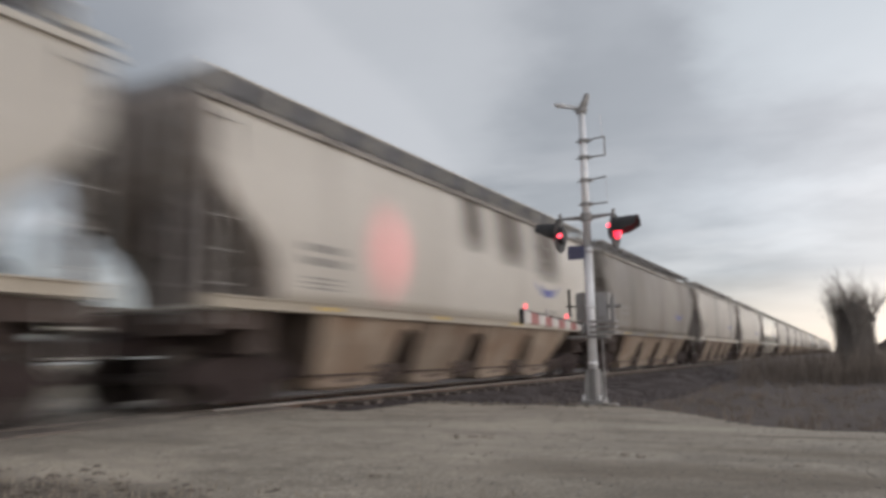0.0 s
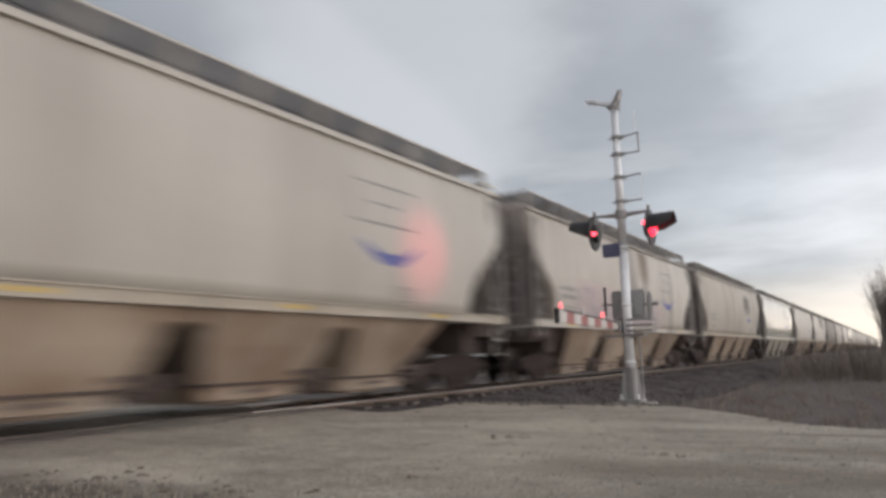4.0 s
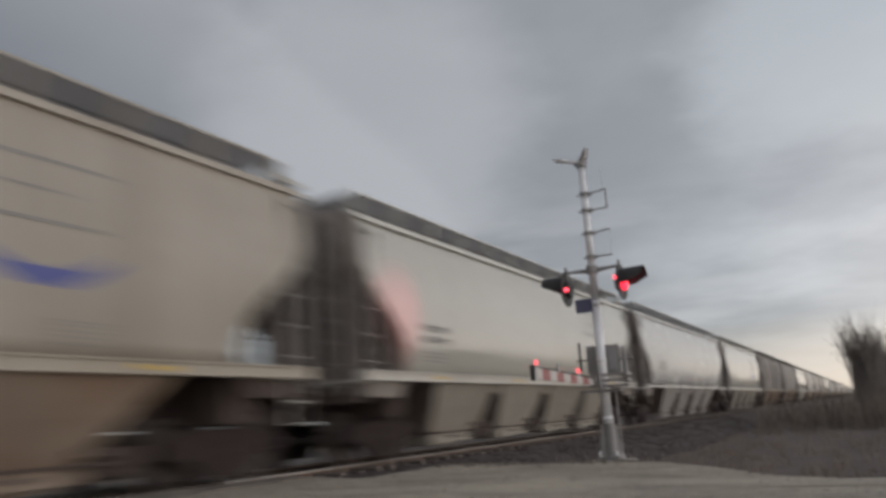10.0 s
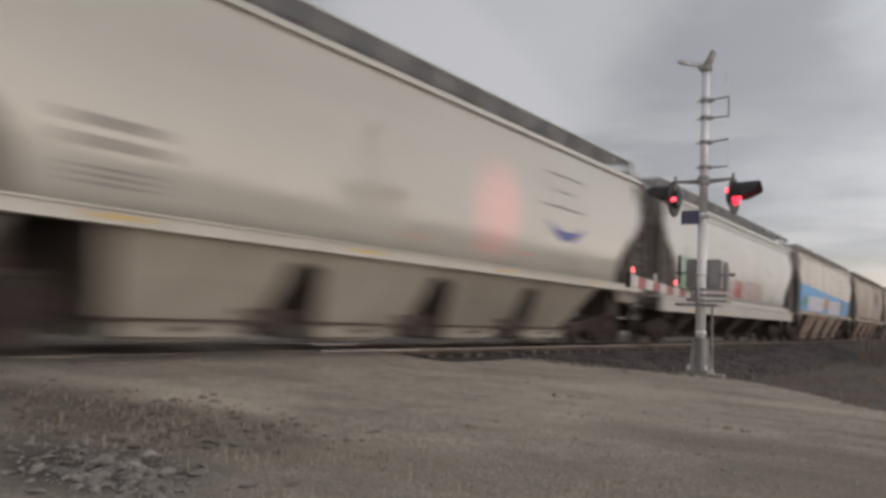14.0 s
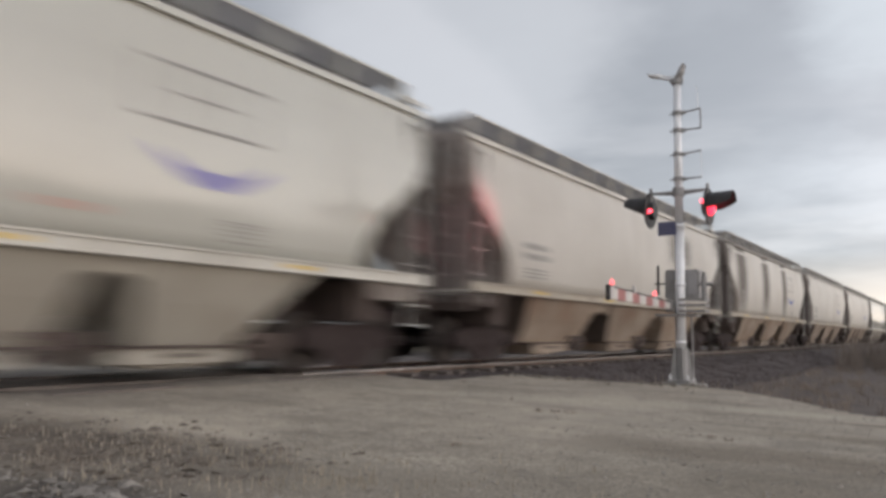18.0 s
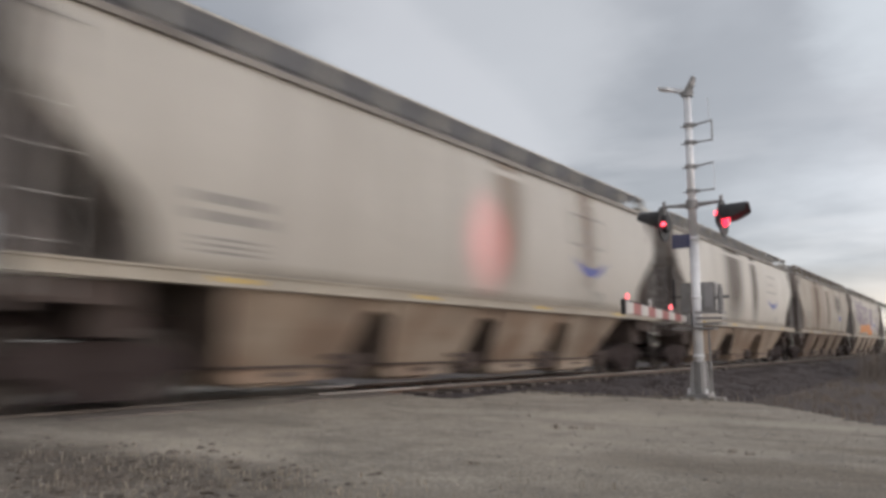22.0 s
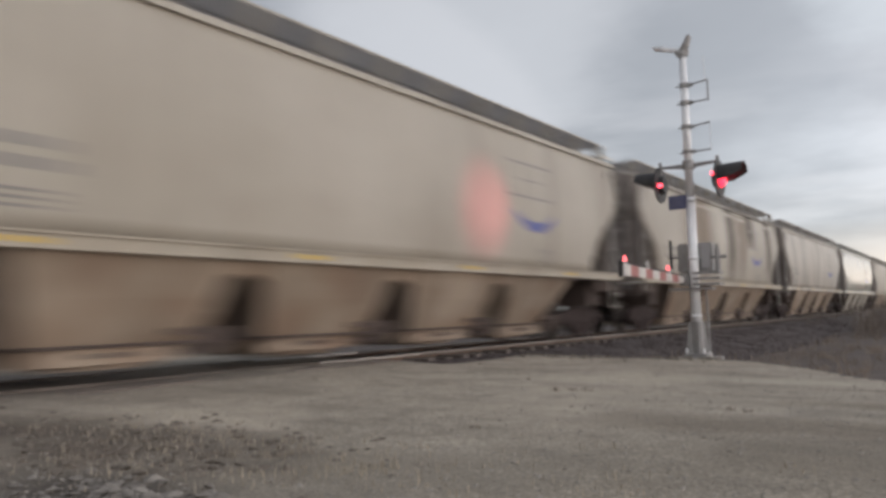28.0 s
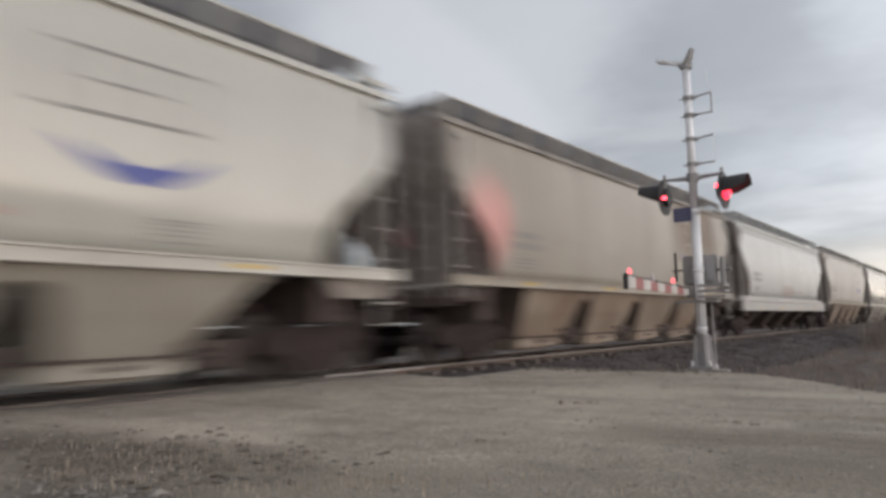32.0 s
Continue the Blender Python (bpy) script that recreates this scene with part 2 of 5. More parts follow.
    if bump:
        bp = n("ShaderNodeBump")
        bp.inputs["Strength"].default_value, bp.inputs["Distance"].default_value = bump, bump_size
        l(noise_tex(bump_scale, 4.0), bp.inputs["Height"])
        l(bp.outputs[0], b.inputs["Normal"])
    return m


def stain(name, base, second, most, sides=True):
    """Thin dirt over paint: it fades out at its edges and lets the coat below show through."""
    m = mat(name, base, 0.7, second=second, scale=1.5, stretch=(1, 1, 0.2))
    nt = m.node_tree
    n, l = nt.nodes.new, nt.links.new
    tc, sep = n("ShaderNodeTexCoord"), n("ShaderNodeSeparateXYZ")
    l(tc.outputs["Generated"], sep.inputs[0])
    fade = None
    for axis, steep in (("Y", 2.2), ("Z", 2.6 if not sides else 0.0)):
        if not steep:
            continue
        far = n("ShaderNodeMath"); far.operation = "PINGPONG"; far.inputs[1].default_value = 0.5
        l(sep.outputs[axis], far.inputs[0])
        up = n("ShaderNodeMapRange"); up.interpolation_type = "SMOOTHSTEP"
        up.inputs["From Max"].default_value = 1 / steep
        l(far.outputs[0], up.inputs["Value"])
        if fade is None:
            fade = up.outputs[0]
        else:
            both = n("ShaderNodeMath"); both.operation = "MULTIPLY"
            l(fade, both.inputs[0]); l(up.outputs[0], both.inputs[1])
            fade = both.outputs[0]
    if sides:
        foot = n("ShaderNodeMapRange"); foot.interpolation_type = "SMOOTHSTEP"
        foot.inputs["From Min"].default_value, foot.inputs["From Max"].default_value = -0.25, 0.5
        l(sep.outputs["Z"], foot.inputs["Value"])
        both = n("ShaderNodeMath"); both.operation = "MULTIPLY"
        l(fade, both.inputs[0]); l(foot.outputs[0], both.inputs[1])
        fade = both.outputs[0]
    share = n("ShaderNodeMath"); share.operation = "MULTIPLY"; share.inputs[1].default_value = most
    l(fade, share.inputs[0])
    l(share.outputs[0], nt.nodes["Principled BSDF"].inputs["Alpha"])
    return m


M = {
    "tan": mat("weathered_cream_paint", (0.52, 0.488, 0.438), 0.42, second=(0.465, 0.433, 0.383), scale=0.5, streak=0.30, streak_col=(0.20, 0.165, 0.135), per_object=0.07),
    "streaked": mat("streak_stained_cream_paint", (0.48, 0.446, 0.395), 0.45, second=(0.40, 0.362, 0.315), scale=0.3, streak=1.15, streak_col=(0.15, 0.125, 0.105), per_object=0.06),
    "light": mat("clean_cream_paint", (0.46, 0.452, 0.405), 0.13, second=(0.445, 0.432, 0.382), scale=0.4, streak=0.10, streak_col=(0.3, 0.27, 0.22), per_object=0.04, spec=0.9, bump=0.5, bump_scale=0.8, bump_size=0.03),
    "worn": mat("dull_brownish_cream_paint", (0.435, 0.40, 0.345), 0.5, second=(0.36, 0.325, 0.273), scale=0.35, streak=0.45, streak_col=(0.18, 0.145, 0.115), rust=0.12, per_object=0.05),
    "dirty": mat("sooty_cream_paint", (0.32, 0.29, 0.258), 0.55, second=(0.17, 0.15, 0.132), scale=0.2, streak=0.9, streak_col=(0.09, 0.075, 0.065), rust=0.12, per_object=0.08),
    "rusty": mat("rust_stained_cream_paint", (0.41, 0.37, 0.31), 0.55, second=(0.29, 0.24, 0.188), scale=0.25, streak=0.8, streak_col=(0.15, 0.10, 0.07), rust=0.5, per_object=0.06),
    "white": mat("pale_grey_white_paint", (0.545, 0.545, 0.522), 0.32, second=(0.505, 0.51, 0.488), scale=0.6, spec=0.5, bump=0.5, bump_scale=0.8, bump_size=0.03, streak=0.22, streak_col=(0.28, 0.265, 0.245)),
    "grey": mat("pale_grey_paint", (0.47, 0.465, 0.45), 0.22, second=(0.42, 0.42, 0.41), scale=0.6, spec=0.9, bump=0.5, bump_scale=0.8, bump_size=0.03, streak=0.15, streak_col=(0.28, 0.26, 0.24)),
    "hopper": mat("dusty_hopper_paint", (0.385, 0.312, 0.245), 0.65, second=(0.25, 0.187, 0.14), scale=0.9, streak=0.55, streak_col=(0.12, 0.088, 0.064), rust=0.6, rust_col=(0.19, 0.105, 0.06), per_object=0.15),
    # the shade in the gaps between bays is put into this dark colour
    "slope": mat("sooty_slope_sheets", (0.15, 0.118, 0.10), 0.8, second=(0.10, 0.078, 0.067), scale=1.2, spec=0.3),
    "apron": mat("dusty_apron_paint", (0.30, 0.262, 0.232), 0.7, second=(0.21, 0.178, 0.157), scale=1.4, streak=0.4, streak_col=(0.09, 0.07, 0.06), per_object=0.15),
    "hopper_rust": mat("rusty_hopper_paint", (0.28, 0.22, 0.158), 0.7, second=(0.18, 0.122, 0.088), scale=0.8, streak=0.6, streak_col=(0.09, 0.062, 0.048), rust=0.8, rust_col=(0.16, 0.075, 0.042), per_object=0.12),
    "hopper_grey": mat("pale_grey_hopper_paint", (0.37, 0.348, 0.33), 0.6, second=(0.31, 0.287, 0.27), scale=1.2, streak=0.3, streak_col=(0.17, 0.14, 0.125), rust=0.12, per_object=0.08),
    "hopper_light": mat("pale_hopper_paint", (0.377, 0.349, 0.30), 0.6, second=(0.32, 0.292, 0.248), scale=1.2, streak=0.25, streak_col=(0.2, 0.17, 0.14), rust=0.12, per_object=0.08),
    "sill_dull": mat("dusty_side_sill_paint", (0.43, 0.388, 0.325), 0.6, second=(0.36, 0.312, 0.25), scale=1.5, streak=0.3, per_object=0.06),
    "sill_white": mat("dusty_white_sill_paint", (0.455, 0.44, 0.415), 0.5, second=(0.41, 0.392, 0.366), scale=1.0, streak=0.2, streak_col=(0.25, 0.225, 0.2)),
    "swoosh_pale": mat("faded_lilac_swoosh_paint", (0.19, 0.175, 0.40), 0.4, second=(0.25, 0.235, 0.42), scale=3.0),
    "sill": mat("side_sill_paint", (0.54, 0.522, 0.472), 0.45, second=(0.46, 0.435, 0.385), scale=1.5, streak=0.2, per_object=0.06),
    "grime": mat("road_grime", (0.072, 0.054, 0.048), 0.85, second=(0.10, 0.077, 0.068), scale=2.0, bump=0.2, bump_scale=20, spec=0.25),
    "steel": mat("oily_cast_steel", (0.041, 0.030, 0.029), 0.85, second=(0.056, 0.042, 0.040), scale=3.0, bump=0.2, bump_scale=25, spec=0.2),
    "grate": mat("galvanised_grating", (0.29, 0.28, 0.28), 0.7, second=(0.36, 0.35, 0.35), scale=1.0),
    "ladder": mat("dusty_ladder_steel", (0.36, 0.34, 0.32), 0.6, second=(0.28, 0.26, 0.245), scale=4.0),
    "end_plate": mat("grimy_end_plate", (0.18, 0.15, 0.137), 0.85, second=(0.13, 0.107, 0.098), scale=1.5, per_object=0.1),
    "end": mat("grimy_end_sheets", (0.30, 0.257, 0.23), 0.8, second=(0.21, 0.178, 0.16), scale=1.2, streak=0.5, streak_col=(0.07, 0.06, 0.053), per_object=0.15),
    "wheel": mat("wheel_steel", (0.065, 0.052, 0.047), 0.55, metal=0.3, second=(0.045, 0.037, 0.033), scale=4.0),
    "rail": mat("worn_rail_steel", (0.55, 0.53, 0.52), 0.3, metal=1.0, second=(0.45, 0.42, 0.40), scale=3.0),
    "rail_dull": mat("dusty_rail_head", (0.27, 0.24, 0.222), 0.55, second=(0.32, 0.285, 0.265), scale=3.0),
    # dark reflection of the train's underside, painted on the rail head
    "rail_dark": mat("mud_caked_rail_head", (0.125, 0.104, 0.09), 0.8, second=(0.17, 0.145, 0.127), scale=2.0),
    "rail_side": mat("rusty_rail_web", (0.12, 0.085, 0.065), 0.8, second=(0.16, 0.10, 0.07), scale=3.0, world=True),
    "tie": mat("creosoted_timber", (0.095, 0.077, 0.068), 0.9, second=(0.14, 0.116, 0.102), scale=3.0, bump=0.5, bump_scale=30, stretch=(0.3, 2, 1), per_object=0.25),
    "ballast": mat("dark_ballast", (0.052, 0.041, 0.040), 0.95, second=(0.068, 0.054, 0.052), scale=5.0, bump=0.6, bump_scale=22, world=True),
    "stone": mat("loose_stone", (0.33, 0.30, 0.265), 0.95, second=(0.24, 0.215, 0.185), scale=8.0, bump=0.5, bump_scale=40),
    "galv": mat("galvanised_pole", (0.82, 0.82, 0.83), 0.45, metal=0.2, second=(0.72, 0.72, 0.74), scale=5.0, bump=0.05),
    "galv_dull": mat("dull_galvanised_steel", (0.33, 0.32, 0.315), 0.6, metal=0.3, second=(0.24, 0.23, 0.225), scale=5.0),
    "black": mat("flat_black_paint", (0.022, 0.021, 0.022), 0.6, second=(0.04, 0.036, 0.036), scale=6.0),
    "blue_sign": mat("blue_sign_face", (0.07, 0.075, 0.15), 0.5, second=(0.085, 0.09, 0.16), scale=4.0),
    "sign_mark": mat("faint_sign_lettering", (0.13, 0.13, 0.20), 0.5, second=(0.11, 0.11, 0.18), scale=4.0),
    "red": mat("red_reflective_stripe", (0.40, 0.15, 0.14), 0.6, second=(0.34, 0.15, 0.14), scale=6.0),
    "white_stripe": mat("white_reflective_stripe", (0.60, 0.57, 0.545), 0.6, second=(0.48, 0.45, 0.43), scale=6.0),
    "lens": mat("lit_red_lens", (0.5, 0.01, 0.02), 0.3, emit=(1.0, 0.03, 0.06, 3.0)),
    "lens_side": mat("bright_red_side_light", (0.6, 0.02, 0.03), 0.3, emit=(1.0, 0.07, 0.10, 4.5)),
    "lens_small": mat("lit_red_gate_lamp", (0.6, 0.02, 0.03), 0.3, emit=(1.0, 0.16, 0.17, 2.0)),
    "soot": stain("sooty_old_paint", (0.215, 0.19, 0.165), (0.26, 0.23, 0.20), 0.7, False),
    "run": stain("dark_dirt_run", (0.15, 0.125, 0.108), (0.19, 0.16, 0.137), 0.7),
    "run_rust": stain("rusty_dirt_run", (0.24, 0.15, 0.095), (0.30, 0.20, 0.13), 0.4),
    "swoosh": mat("blue_swoosh_paint", (0.07, 0.09, 0.33), 0.5, second=(0.10, 0.12, 0.33), scale=3.0),
    "mark": mat("faded_dark_lettering", (0.235, 0.222, 0.21), 0.6, second=(0.28, 0.265, 0.248), scale=3.0),
    "mark_red": mat("faded_red_lettering", (0.43, 0.27, 0.22), 0.6, second=(0.46, 0.34, 0.29), scale=3.0),
    "yellow": mat("yellow_reflector_tape", (0.62, 0.42, 0.07), 0.5, second=(0.55, 0.36, 0.06), scale=4.0),
    "g_blue": mat("sky_blue_spray_paint", (0.10, 0.33, 0.66), 0.5, second=(0.13, 0.40, 0.70), scale=2.0),
    "g_white": mat("white_spray_paint", (0.74, 0.74, 0.80), 0.5, second=(0.62, 0.62, 0.72), scale=2.5),
    "g_orange": mat("orange_spray_paint", (0.68, 0.225, 0.03), 0.5, second=(0.56, 0.22, 0.06), scale=2.5),
    "g_brown": mat("brown_spray_paint", (0.40, 0.14, 0.03), 0.5, second=(0.45, 0.19, 0.05), scale=2.5),
    "g_mauve": mat("faded_mauve_spray_paint", (0.36, 0.30, 0.315), 0.5, second=(0.42, 0.36, 0.355), scale=2.0),
    "g_purple": mat("purple_spray_paint", (0.165, 0.122, 0.162), 0.5, second=(0.22, 0.175, 0.215), scale=2.0),
    "g_lilac": mat("thin_lilac_overspray", (0.45, 0.41, 0.46), 0.5, second=(0.40, 0.36, 0.41), scale=2.0),
    "g_green": mat("green_spray_paint", (0.10, 0.26, 0.12), 0.5, second=(0.13, 0.30, 0.2), scale=2.5),
    "g_red": mat("dark_red_spray_paint", (0.42, 0.07, 0.06), 0.5, second=(0.48, 0.16, 0.15), scale=2.5),
    "g_pink": mat("faded_pink_spray_paint", (0.46, 0.36, 0.345), 0.5, second=(0.48, 0.42, 0.385), scale=2.0),
    "bark": mat("grey_bark", (0.30, 0.268, 0.246), 0.95, second=(0.24, 0.212, 0.194), scale=6.0),
    "dry": mat("dry_weeds", (0.206, 0.168, 0.139), 0.95, second=(0.258, 0.215, 0.181), scale=1.5, per_object=0.2),
    "far_trees": mat("distant_bare_trees", (0.055, 0.05, 0.048), 1.0, second=(0.08, 0.07, 0.065), scale=0.2, world=True),
    # brown of dirt with the shade under the train put into it
    "planks": mat("dirty_crossing_planks", (0.15, 0.124, 0.107), 0.95, second=(0.20, 0.168, 0.143), scale=1.5, bump=0.4),
    "concrete": mat("weathered_concrete", (0.33, 0.31, 0.29), 0.9, second=(0.25, 0.235, 0.22), scale=5.0, bump=0.3),
}


# ---- mesh helpers ----
def part(name, bm, material, parent=None, label="", smooth=False):
    """One mesh object from a bmesh, under a thing or a part."""
    me = bpy.data.meshes.new(name)
    bm.normal_update()
    bm.to_mesh(me)
    bm.free()
    for mt in (material if isinstance(material, (list, tuple)) else (material,)):
        me.materials.append(mt)
    if smooth:
        for f in me.polygons:
            f.use_smooth = True
    ob = new(name, me)
    if parent is not None:
        ob.parent = parent
    if label:
        ob["label"] = label
    return ob


def like(ob, parent, m):
    """Another part on the same mesh."""
    o = new(ob.name.split(".")[0], ob.data)
    o.parent = parent
    o.matrix_basis = m
    if "label" in ob:
        o["label"] = ob["label"]
    return o


def box(bm, x0, x1, y0, y1, z0, z1, idx=0):
    v = [bm.verts.new(p) for p in ((x0, y0, z0), (x1, y0, z0), (x1, y1, z0), (x0, y1, z0), (x0, y0, z1), (x1, y0, z1), (x1, y1, z1), (x0, y1, z1))]
    for q in ((0, 3, 2, 1), (4, 5, 6, 7), (0, 1, 5, 4), (1, 2, 6, 5), (2, 3, 7, 6), (3, 0, 4, 7)):
        f = bm.faces.new([v[i] for i in q])
        f.material_index = idx
    return v


def tube(bm, a, b, r0, r1=None, n=8, idx=0, caps=True):
    a, b = Vector(a), Vector(b)
    r1 = r0 if r1 is None else r1
    q = (b - a).to_track_quat("Z", "Y")
    rings = []
    for c, r in ((a, r0), (b, r1)):
        rings.append([bm.verts.new(c + q @ Vector((r * math.cos(2 * math.pi * i / n), r * math.sin(2 * math.pi * i / n), 0))) for i in range(n)])
    for i in range(n):
        f = bm.faces.new((rings[0][i], rings[0][(i + 1) % n], rings[1][(i + 1) % n], rings[1][i]))
        f.material_index = idx
    if caps:
        bm.faces.new(rings[0][::-1]).material_index = idx
        bm.faces.new(rings[1]).material_index = idx


def loft(bm, rings, idx=0, caps=True):
    """Closed rings of equal count joined to a skin."""
    vs = [[bm.verts.new(p) for p in r] for r in rings]
    n = len(rings[0])
    for a, b in zip(vs, vs[1:]):
        for i in range(n):
            f = bm.faces.new((a[i], a[(i + 1) % n], b[(i + 1) % n], b[i]))
            f.material_index = idx
    if caps:
        bm.faces.new(vs[0][::-1]).material_index = idx
        bm.faces.new(vs[-1]).material_index = idx
    return vs


def prism(bm, outline, axis_a, axis_b, idx=0):
    """An outline of (u, v) stood up between two places: axis maps (u, v) to a point at each end."""
    loft(bm, [[axis_a(u, v) for u, v in outline], [axis_b(u, v) for u, v in outline]], idx)


def empty(name, m=None):
    o = new(name)
    o.empty_display_size = 0.3
    if m is not None:
        o.matrix_basis = m
    return o


# ---- the track ----
RAIL_Z = 0.11
TRACK_X = -9.05
SPEED = 21.61
LENGTH = 19.1


def pad_edge(x):
    """How far the gravel of the crossing reaches along the track, at x."""
    x += 0.22
    if x < -3.4:
        return 11.9
    if x < 0.2:
        u = (x + 3.4) / 3.6
        return 11.9 - 3.3 * (u * u * (3 - 2 * u))
    return 8.6 + 0.02 * (x - 0.2)


def ground_z(x, y):
    d = x - TRACK_X
    over = y - pad_edge(x)
    z = 0.035 * noise.noise(Vector((x * 0.35, y * 0.35, 0)))
    if y > 0:
        k = min(max(over / 2.2, 0), 1)
        k = k * k * (3 - 2 * k)
        # the ditch beside the embankment, then the field
        low = -0.75 if d > 0 else -0.55
        far = min(max((abs(d) - 9.0) / 14.0, 0), 1)
        z += k * (low * (1 - far) - 0.25 * far + 0.12 * noise.noise(Vector((x * 0.6, y * 0.25, 3))))
    # the road rises to the rails
    if over < 0 and y > -9:
        up = min(max(1 - (abs(d) - 1.2) / 2.2, 0), 1)
        z += 0.085 * up
    if abs(d) < 2.4 and over > -2.4:
        z = min(z, -0.35)
    if y < -9:
        z -= 0.3 * min((-9 - y) / 6, 1)
    return z


def spaced(lo, hi, fine, steps, limit):
    """Coordinates close together from lo to hi, and ever wider out to the limit."""
    n = round((hi - lo) / fine)
    mid = [lo + (hi - lo) * i / n for i in range(n + 1)]
    grow = lambda i: fine * i * (1 + 0.08 * i) * 1.12 ** i
    top = grow(steps)
    return [lo - (limit) * grow(i) / top for i in range(steps, 0, -1)] + mid + [hi + limit * grow(i) / top for i in range(1, steps + 1)]


# x, y, half widths, strength, colour: oily soil with the train's shade painted in along the rails, dark rocky soil by
# the viewer, worn wheel paths, darker ground to the right
GROUND_PATCHES = (
    # oily soil and the shade under the train, in one colour
    (TRACK_X, -6.0, 2.55, 17.0, 0.8, (0.11, 0.090, 0.080)),
    (-4.9, 2.85, 1.9, 0.75, 0.95, (0.092, 0.073, 0.058)),
    (-3.4, 1.9, 1.1, 0.5, 0.95, (0.066, 0.054, 0.046)),
    (-2.4, 3.1, 1.0, 0.5, 0.45, (0.16, 0.138, 0.11)),
    (-0.7, 5.3, 2.0, 0.55, 0.62, (0.145, 0.115, 0.085)),
    # the same painted shade and oil on the far side of the line
    (TRACK_X - 2.6, 0.0, 1.8, 16.0, 0.85, (0.11, 0.090, 0.080)),
    (-0.4, 6.7, 1.3, 0.26, 0.55, (0.15, 0.122, 0.09)),
    (-0.4, 7.9, 1.0, 0.09, 0.8, (0.11, 0.09, 0.07)),
    (0.1, 4.2, 1.3, 0.45, 0.45, (0.16, 0.13, 0.098)),
    (-0.75, 4.1, 1.15, 0.95, 0.5, (0.185, 0.155, 0.118)),
    (-1.6, 8.6, 2.6, 0.4, 0.55, (0.42, 0.372, 0.30)),
    (-2.9, 6.7, 1.7, 0.45, 0.4, (0.40, 0.352, 0.285)),
    (-4.4, 7.9, 2.6, 0.5, 0.4, (0.40, 0.352, 0.285)),
)


def make_ground():
    xs, ys = spaced(-12.5, 6.0, 0.16, 34, 3000), spaced(-2.0, 16.0, 0.16, 40, 3200)
    verts = [(x, y, ground_z(x, y)) for y in ys for x in xs]
    w = len(xs)
    faces = [(j * w + i, j * w + i + 1, (j + 1) * w + i + 1, (j + 1) * w + i) for j in range(len(ys) - 1) for i in range(w - 1)]
    me = bpy.data.meshes.new("ground")
    me.from_pydata(verts, [], faces)
    gravel = mat("packed_gravel", (0.435, 0.378, 0.306), 0.95, second=(0.34, 0.293, 0.232), scale=0.7, bump=1.0, bump_scale=38, world=True, ruts=0.5, rut_col=(0.155, 0.135, 0.112), grain=0.55, speckle=0.75, patches=GROUND_PATCHES)
    weeds = mat("ditch_soil_and_dead_grass", (0.110, 0.088, 0.076), 1.0, second=(0.080, 0.063, 0.056), scale=1.1, bump=1.0, bump_scale=14, world=True)
    field = mat("stubble_field", (0.26, 0.218, 0.16), 1.0, second=(0.20, 0.168, 0.122), scale=0.08, bump=0.6, bump_scale=4, world=True)
    for m in (gravel, weeds, field):
        me.materials.append(m)
    for p in me.polygons:
        x, y, _ = p.center
        over = y - pad_edge(x) + 0.5 * noise.noise(Vector((x * 1.1, y * 1.1, 7))) + 0.2 * noise.noise(Vector((x * 4, y * 4, 2)))
        p.material_index = 0 if over < 0 and y > -40 and -30 < x < 60 else 1 if -26 < x < 14 else 2
        p.use_smooth = True
    g = new("ground", me)
    tagged(g, "packed grey gravel road edge, weedy ditch and stubble field", "ground", kind="structure")


